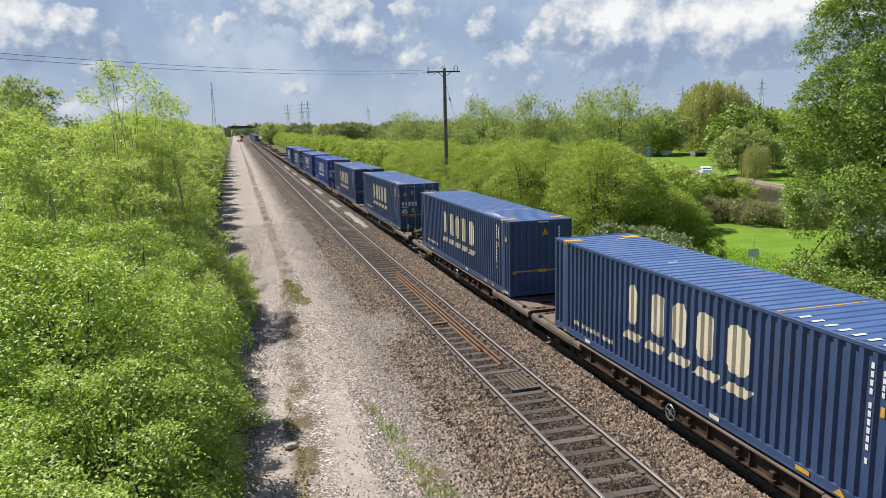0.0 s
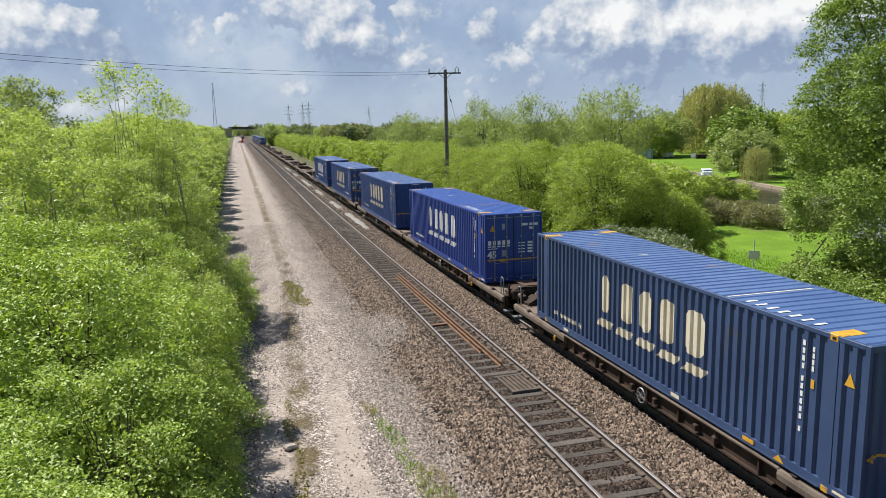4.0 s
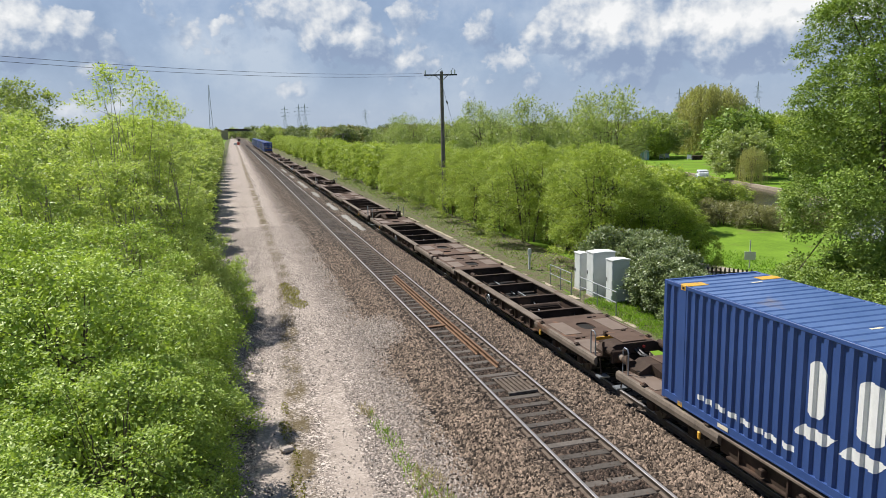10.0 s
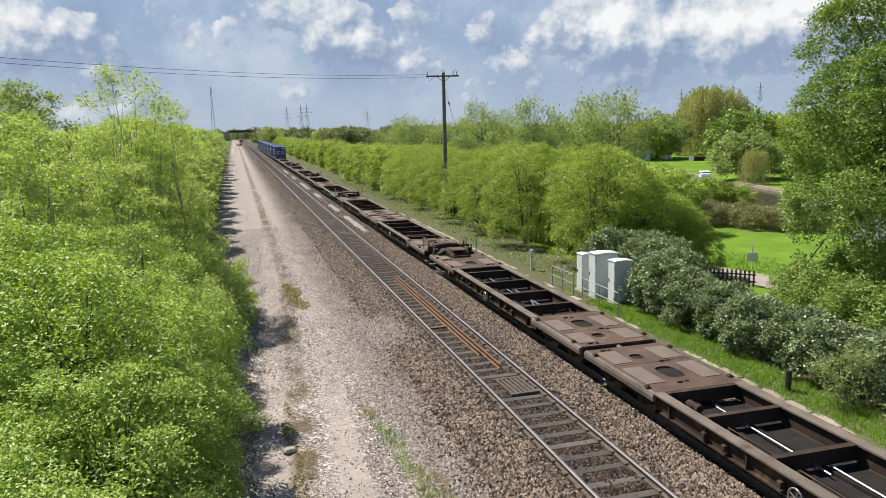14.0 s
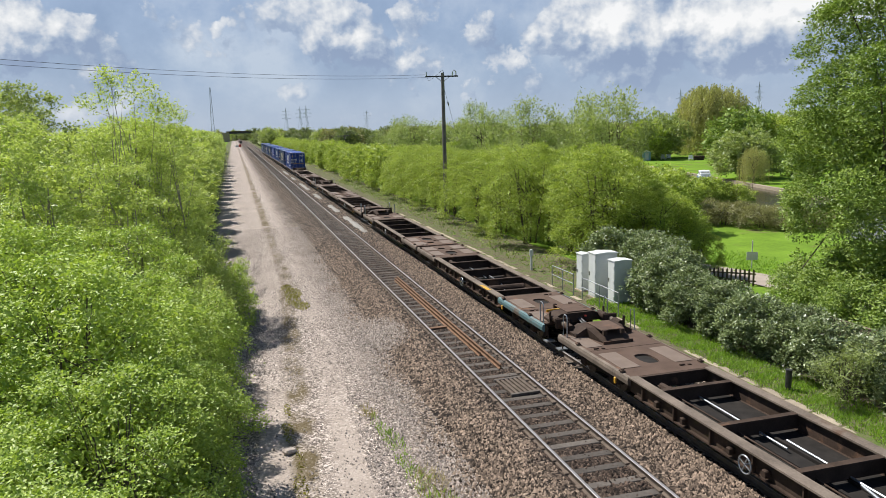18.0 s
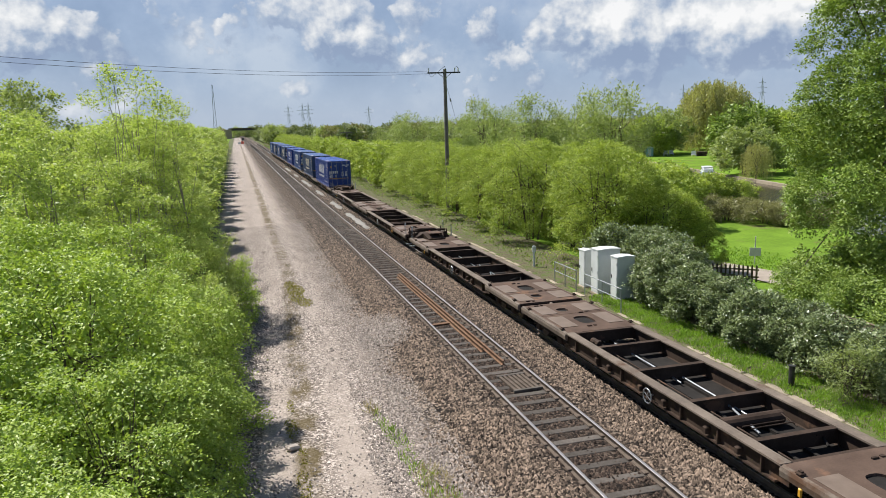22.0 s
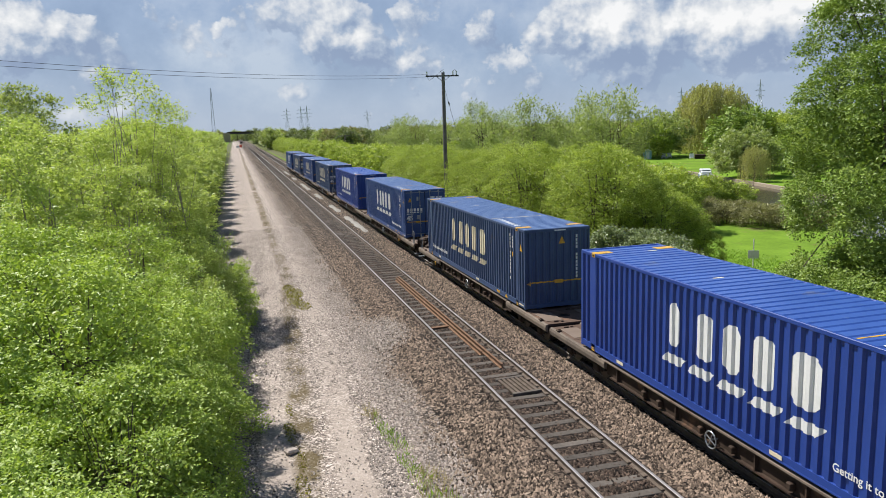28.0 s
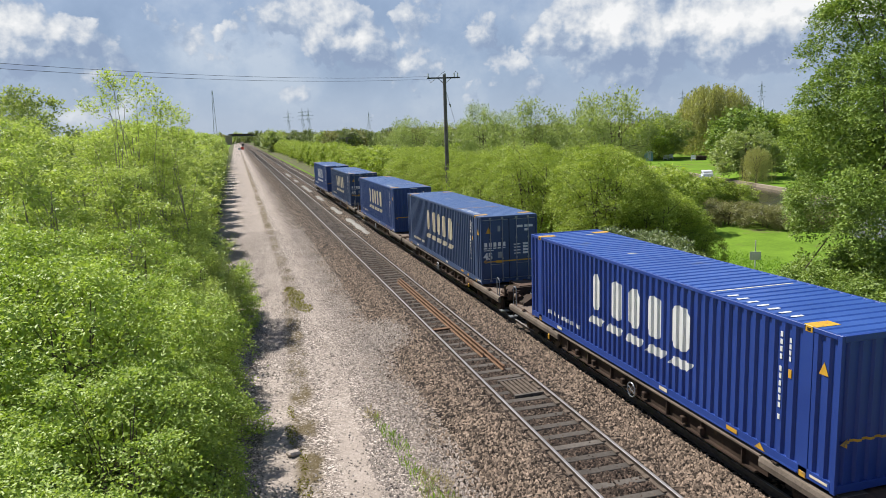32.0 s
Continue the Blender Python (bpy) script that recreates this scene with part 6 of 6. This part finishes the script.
far_birch = Row(lambda k: plant("birch_tree", 200 + k, 8.6, 2.5, 190, 16, 0.33, LEAF_BIRCH, BIRCH, 0.0, 3, 20, 1.2, 0.55, 0.4, 0.6, 0.05, 0.6, 0.45, 0.08, 0.15, True, 3), 4,
                "young birch tree in fresh pale green leaf", "birch tree", "birch thicket")
y = 53.0
while y < 330:
    far_birch.at(-11.5 - 0.006 * y + left_rng.uniform(-0.4, 0.3), y, left_rng.uniform(0.88, 1.0))
    far_birch.at(-14.6 - 0.008 * y + left_rng.uniform(-0.8, 0.8), y + 2.5, left_rng.uniform(0.93, 1.06))
    y += 4.4 + y * 0.025

tall_birch = plant("birch_tree", 260, 10.8, 1.9, 210, 26, 0.125, LEAF_BIRCH, BIRCH, 0.42, 3, 11, 1.25, 0.9, 0.25, 0.7, 0.05, 0.62, 0.4, 0.0, 0.35)
put(tall_birch, -11.7, 33.6, -0.3, 40, 1.0, "tall thin birch with sparse feathery top branches", "birch tree", "birch thicket")
put(copy_thing(tall_birch, Matrix.Identity(4)), -10.4, 35.0, -0.3, 170, 0.86, "tall thin birch with sparse feathery top branches", "birch tree", "birch thicket")
big_left = plant("alder_tree", 262, 11.8, 3.6, 560, 26, 0.2, LEAF_GREY, BARK, 0.1, 3, 28, 1.2, 0.7, 0.25, 0.6, 0.1, 0.6, 0.45, 0.1, 0.12)
put(big_left, -18.9, 46.0, -0.3, 10, 0.93, "tall grey-green tree behind the birch thicket", "tree", "birch thicket")
put(copy_thing(big_left, Matrix.Identity(4)), -20.6, 52.0, -0.3, 250, 0.92, "tall grey-green tree behind the birch thicket", "tree", "birch thicket")
put(copy_thing(big_left, Matrix.Identity(4)), -22.8, 45.0, -0.3, 130, 0.97, "tall grey-green tree behind the birch thicket", "tree", "birch thicket")

hedge = Row(lambda k: plant("hawthorn_tree", 300 + k, 7.4, 3.4, 780, 32, 0.115, LEAF_HEDGE, BARK, 0.0, 5, 30, 1.0, 0.4, 0.42, 0.85, 0.06, 0.62, 0.48, 0.12, 0.14), 5,
            "dense spring-green hawthorn in the lineside hedge", "hawthorn tree", "lineside hedge")
for x, y, s in ((12.6, 37.6, 1.0), (14.6, 40.5, 1.02), (16.6, 37.4, 0.70), (15.0, 36.4, 0.78), (18.2, 42.0, 0.7), (18.0, 36.4, 0.46), (11.6, 46.0, 0.98), (15.2, 46.5, 1.0), (11.8, 52.0, 0.93), (15.5, 52.5, 0.98), (11.6, 58.0, 0.88), (15.2, 60.0, 0.95), (11.6, 64.0, 0.9), (11.9, 70.5, 0.90), (15.6, 68.5, 0.95), (11.7, 76.5, 0.9), (11.6, 82.5, 0.88), (15.2, 80.0, 0.9), (20.5, 49.0, 0.8)):
    hedge.at(x, y, s)
right_rng = random.Random(78)
far_hedge = Row(lambda k: plant("hawthorn_tree", 330 + k, 7.4, 3.5, 230, 16, 0.34, LEAF_HEDGE, BARK, 0.0, 3, 20, 1.2, 0.45, 0.4, 0.85, 0.06, 0.6, 0.48, 0.1, 0.12, True, 3), 4,
                "dense spring-green hawthorn in the lineside hedge", "hawthorn tree", "lineside hedge")
y = 88.5
while y < 420:
    far_hedge.at(11.9 + right_rng.uniform(-0.4, 0.6), y, right_rng.uniform(0.76, 0.90))
    far_hedge.at(16.8 + right_rng.uniform(-1, 2), y + 3, right_rng.uniform(0.78, 0.92))
    y += 5.6 + y * 0.015

ivy = Row(lambda k: plant("evergreen_hedge", 360 + k, 2.3, 1.35, 420, 24, 0.095, LEAF_IVY, BARK, 0.0, 5, 20, 0.42, 0.35, 0.2, 1.0, 0.03, 0.75, 0.55, 0.15, 0.08), 3,
          "dark glossy evergreen hedge bush beside the verge", "hedge bush", "evergreen hedge")
for x, y, s in ((10.2, 27.2, 1.08), (9.8, 25.6, 0.98), (9.5, 24.0, 0.92), (9.8, 22.4, 0.88), (9.5, 20.8, 0.87), (9.9, 19.2, 0.84), (9.6, 17.5, 0.84), (10.0, 15.9, 0.84), (9.8, 14.2, 0.84), (10.0, 12.4, 0.8), (11.6, 31.0, 1.2), (11.0, 33.0, 1.2), (9.75, 26.9, 1.02), (11.2, 28.6, 1.2)):
    ivy.at(x, y, s)
low_shrub = plant("shrub", 380, 1.7, 0.95, 160, 28, 0.065, LEAF_GREY, BARK, 0.0, 5, 7, 0.6, 0.9, 0.1, 0.9, 0.02, 0.5, 0.4, 0.1, 0.2)
put(low_shrub, 8.75, 15.8, -0.42, 0, 1.0, "grey-green shrub in front of the dark hedge", "shrub", "")
put(copy_thing(low_shrub, Matrix.Identity(4)), 8.85, 13.4, -0.42, 80, 0.85, "grey-green shrub in front of the dark hedge", "shrub", "")

big_tree = plant("field_maple", 400, 16.6, 5.4, 4000, 42, 0.125, LEAF_DEEP, BARK, 0.0, 3, 64, 1.05, 0.3, 0.4, 0.86, 0.16, 0.66, 0.5, 0.2, 0.08)
put(big_tree, 20.4, 24.4, -1.5, 0, 1.0, "large leafy field maple in fresh green beside the fence", "tree", "")
under = Row(lambda k: plant("bush", 420 + k, 3.4, 2.0, 360, 26, 0.14, LEAF_DEEP, BARK, 0.0, 5, 18, 0.85, 0.35, 0.3, 0.9, 0.04, 0.62, 0.5, 0.15), 2,
            "green bush at the foot of the maple", "bush", "")
for x, y, s in ((15.4, 24.0, 0.85), (13.8, 20.6, 0.8), (18.2, 28.2, 0.7), (13.8, 17.6, 0.95), (22.0, 27.5, 0.9), (16.5, 19.5, 1.2), (18.5, 24.5, 1.1)):
    under.at(x, y, s)

bramble = Row(lambda k: plant("bramble_thicket", 440 + k, 2.6, 2.6, 330, 20, 0.17, LEAF_BROWN, BARK, 0.0, 7, 11, 1.0, 0.3, 0.5, 1.0, 0.03, 0.5, 0.35, 0.1, 0.25, True), 2,
              "brownish bramble thicket along the canal", "thicket", "canal thicket")
for x, y, s in ((31.5, 56.0, 0.75), (33.5, 54.5, 0.8), (35.0, 51.5, 0.8), (36.5, 49.5, 0.75), (34.0, 58.0, 0.8), (38.0, 54.0, 0.65), (39.5, 49.5, 0.75), (42.5, 50.5, 0.7), (41.5, 54.5, 0.6), (37.5, 57.5, 0.65)):
    bramble.at(x, y, s)
mid_bush = Row(lambda k: plant("bush", 460 + k, 5.0, 3.0, 330, 22, 0.24, LEAF_HEDGE, BARK, 0.0, 6, 11, 1.1, 0.5, 0.25, 0.9, 0.05, 0.6, 0.45, 0.1, 0.15, True), 2,
               "bright green bush on the canal side", "bush", "canal side bushes")
for x, y, s in ((26.0, 53.0, 1.08), (29.5, 58.0, 1.05), (33.0, 63.0, 0.98), (23.0, 56.0, 1.15), (36.5, 68.0, 0.9), (26.5, 64.0, 1.0), (41.0, 75.0, 0.7), (35.4, 62.0, 0.78), (38.2, 63.5, 0.72), (40.6, 62.0, 0.60), (24.5, 72.0, 1.1), (29.0, 76.0, 1.0), (30.0, 68.0, 0.85)):
    mid_bush.at(x, y, s)

sallow = Row(lambda k: plant("willow_tree", 480 + k, 13.0, 6.0, 620, 18, 0.42, LEAF_GREY, BARK, 0.03, 6, 13, 2.6, 1.5, 0.05, 0.9, 0.1, 0.36, 0.25, 0.06, 0.2, True), 2,
             "grey-green willow with upright feathery shoots", "willow tree", "canal willows")
for x, y, s in ((40.0, 88.0, 1.02), (33.0, 97.0, 0.92), (47.5, 110.0, 0.9), (37.0, 128.0, 0.98), (27.0, 118.0, 0.78), (90.0, 98.0, 0.75), (30.0, 160.0, 0.9), (22.0, 140.0, 0.7), (43.0, 150.0, 0.9)):
    sallow.at(x, y, s)


def weeping(seed, h, r, strands):
    """A dome of limbs hung with long leafy strands that reach nearly to the ground."""
    rng = np.random.default_rng(seed)
    root = new("weeping_willow")
    a, q = rng.uniform(0, math.tau, strands), np.sqrt(rng.uniform(0.02, 1, strands))
    swell = 1 + 0.16 * np.sin(a * 3 + seed) + 0.10 * np.sin(a * 7 + 1)
    x, y = q * r * swell * np.cos(a), q * r * swell * np.sin(a)
    top = h * (0.55 + 0.45 * np.sqrt(np.clip(1 - q ** 2 * 0.95, 0, 1))) * (1 - 0.10 * np.abs(np.sin(a * 2.5 + q * 3 + seed)))
    end = np.maximum(top - h * rng.uniform(0.35, 1.0, strands) * (0.6 + 0.6 * q), h * 0.03)
    n = 40
    t = np.linspace(0, 1, n)[None]
    out = 1 + 0.08 * np.sin(t * math.pi * 0.5)
    p = np.stack((x[:, None] * out, y[:, None] * out, top[:, None] + (end - top)[:, None] * t), -1) + rng.normal(size=(strands, n, 3)) * 0.02 * r
    ax = unit(rng.normal(size=(strands * n, 3)) * 0.35 + np.array((0, 0, -1.0)))
    part("crown", leaf_mesh("crown", p.reshape(-1, 3), ax, h * 0.036, h * 0.011, LEAF_WILLOW, rng, 2.0, True), LEAF_WILLOW, root)
    bm = bmesh.new()
    tube(bm, ((0, 0, -0.2), (0.2, 0, h * 0.25), (0, 0, h * 0.6)), 0.3, 8, (h * 0.028, h * 0.022, h * 0.010))
    for k in range(9):
        b = k * 2.4
        tube(bm, ((0.15, 0, h * (0.22 + 0.03 * k)), (math.cos(b) * r * 0.4, math.sin(b) * r * 0.4, h * 0.68), (math.cos(b) * r * 0.8, math.sin(b) * r * 0.8, h * 0.72)), 0.1, 5, (h * 0.010, h * 0.006, h * 0.002), caps=False)
    part("trunk", bm, BARK, root)
    return root


put(weeping(500, 19.5, 9.5, 900), 119.0, 176.0, -1.5, 0, 1.0, "weeping willow hung with yellow-green shoots", "willow tree", "canal willows")
put(weeping(501, 10.0, 3.6, 200), 64.0, 89.0, -1.5, 0, 0.55, "smaller weeping willow at the water", "willow tree", "canal willows")
bank_bush = Row(lambda k: plant("bush", 520 + k, 8.0, 4.8, 330, 18, 0.42, (LEAF_HEDGE, LEAF_GREY, LEAF_DEEP)[k], BARK, 0.0, 4, 20, 1.6, 0.45, 0.2, 0.9, 0.08, 0.6, 0.45, 0.12, 0.1, True, 3), 3,
                "full bush on the far canal bank", "bush", "canal side bushes")
for x, y, s in ((92.0, 118.0, 1.2), (68.0, 96.5, 0.95), (83.0, 116.0, 1.45), (88.0, 112.0, 1.15), (71.0, 97.0, 0.85), (94.0, 110.0, 1.2), (80.0, 99.0, 0.8)):
    bank_bush.at(x, y, s)

for k in range(20):
    bx, by = place_far(26.5 + k * 0.95, (196 if not 33 < 26.5 + k * 0.95 < 38.6 else 250) + 9 * math.sin(k * 2.1))
    bank_bush.at(bx, by, 1.15 + 0.3 * math.sin(k * 1.3), label="full tree beyond the canal meadow")
far_tree = Row(lambda k: plant("far_tree", 560 + k, 11.0, 5.8, 130, 10, 1.1, (LEAF_FAR, LEAF_GREY, LEAF_BROWN, LEAF_FAR)[k % 4], BARK, 0.0, 2, 9, 2.4, 0.5, 0.25, 0.9, 0.2, 0.6, 0.45, 0.1, 0.1, True, 2), 4,
               "tree in the distant wooded skyline", "tree", "distant woods")
far_rng = random.Random(79)
for k in range(240):
    b = far_rng.uniform(1.6, 47)
    dist = far_rng.uniform(320, 620) if b < 22 else far_rng.uniform(230, 420)
    x, y = place_far(b, dist)
    far_tree.at(x, y, far_rng.uniform(0.75, 1.05) * (dist / 420) ** 0.35)
for k in range(16):
    x, y = place_far(-1.6 + k * 0.36, 880 + 40 * math.sin(k * 2.3))
    far_tree.at(x, y, 1.0 + 0.2 * math.sin(k * 1.7))
for k in range(30):
    b = far_rng.uniform(-26, -1)
    dist = far_rng.uniform(70, 200)
    x, y = place_far(b, dist)
    if x < -22:
        far_birch.at(x, y, far_rng.uniform(0.9, 1.15))


# ------------------------------------------------------------------ movement
def motions():
    for ob, ahead, z in TRAIN:
        walk(ob, [(t, pose(FAR, ahead - run, z)) for t, run in enumerate(RUN)])
    # wheelsets roll with the train: one turning for the front axles of all bogies, one for the rear
    rolled = {}
    for ob, ahead, z in TRAIN:
        for ax in ob.children_recursive:
            if not ax.name.startswith("wheelset"):
                continue
            side = ax.location.y > 0
            if side not in rolled:
                x, y, z0 = ax.location
                rows = []
                for k in range(32 * FPS + 1):
                    t = k / FPS
                    i = min(int(t), 31)
                    run = RUN[i] + (RUN[i + 1] - RUN[i]) * (t - i)
                    rows.append((t, pose(x, y, z0, math.degrees(run / 0.365) % 360)))
                walk(ax, rows)
                rolled[side] = ax.animation_data
            else:
                ax.rotation_mode = "QUATERNION"
                keys = ax.animation_data_create()
                keys.action = rolled[side].action
                keys.action_slot = rolled[side].action_slot


motions()
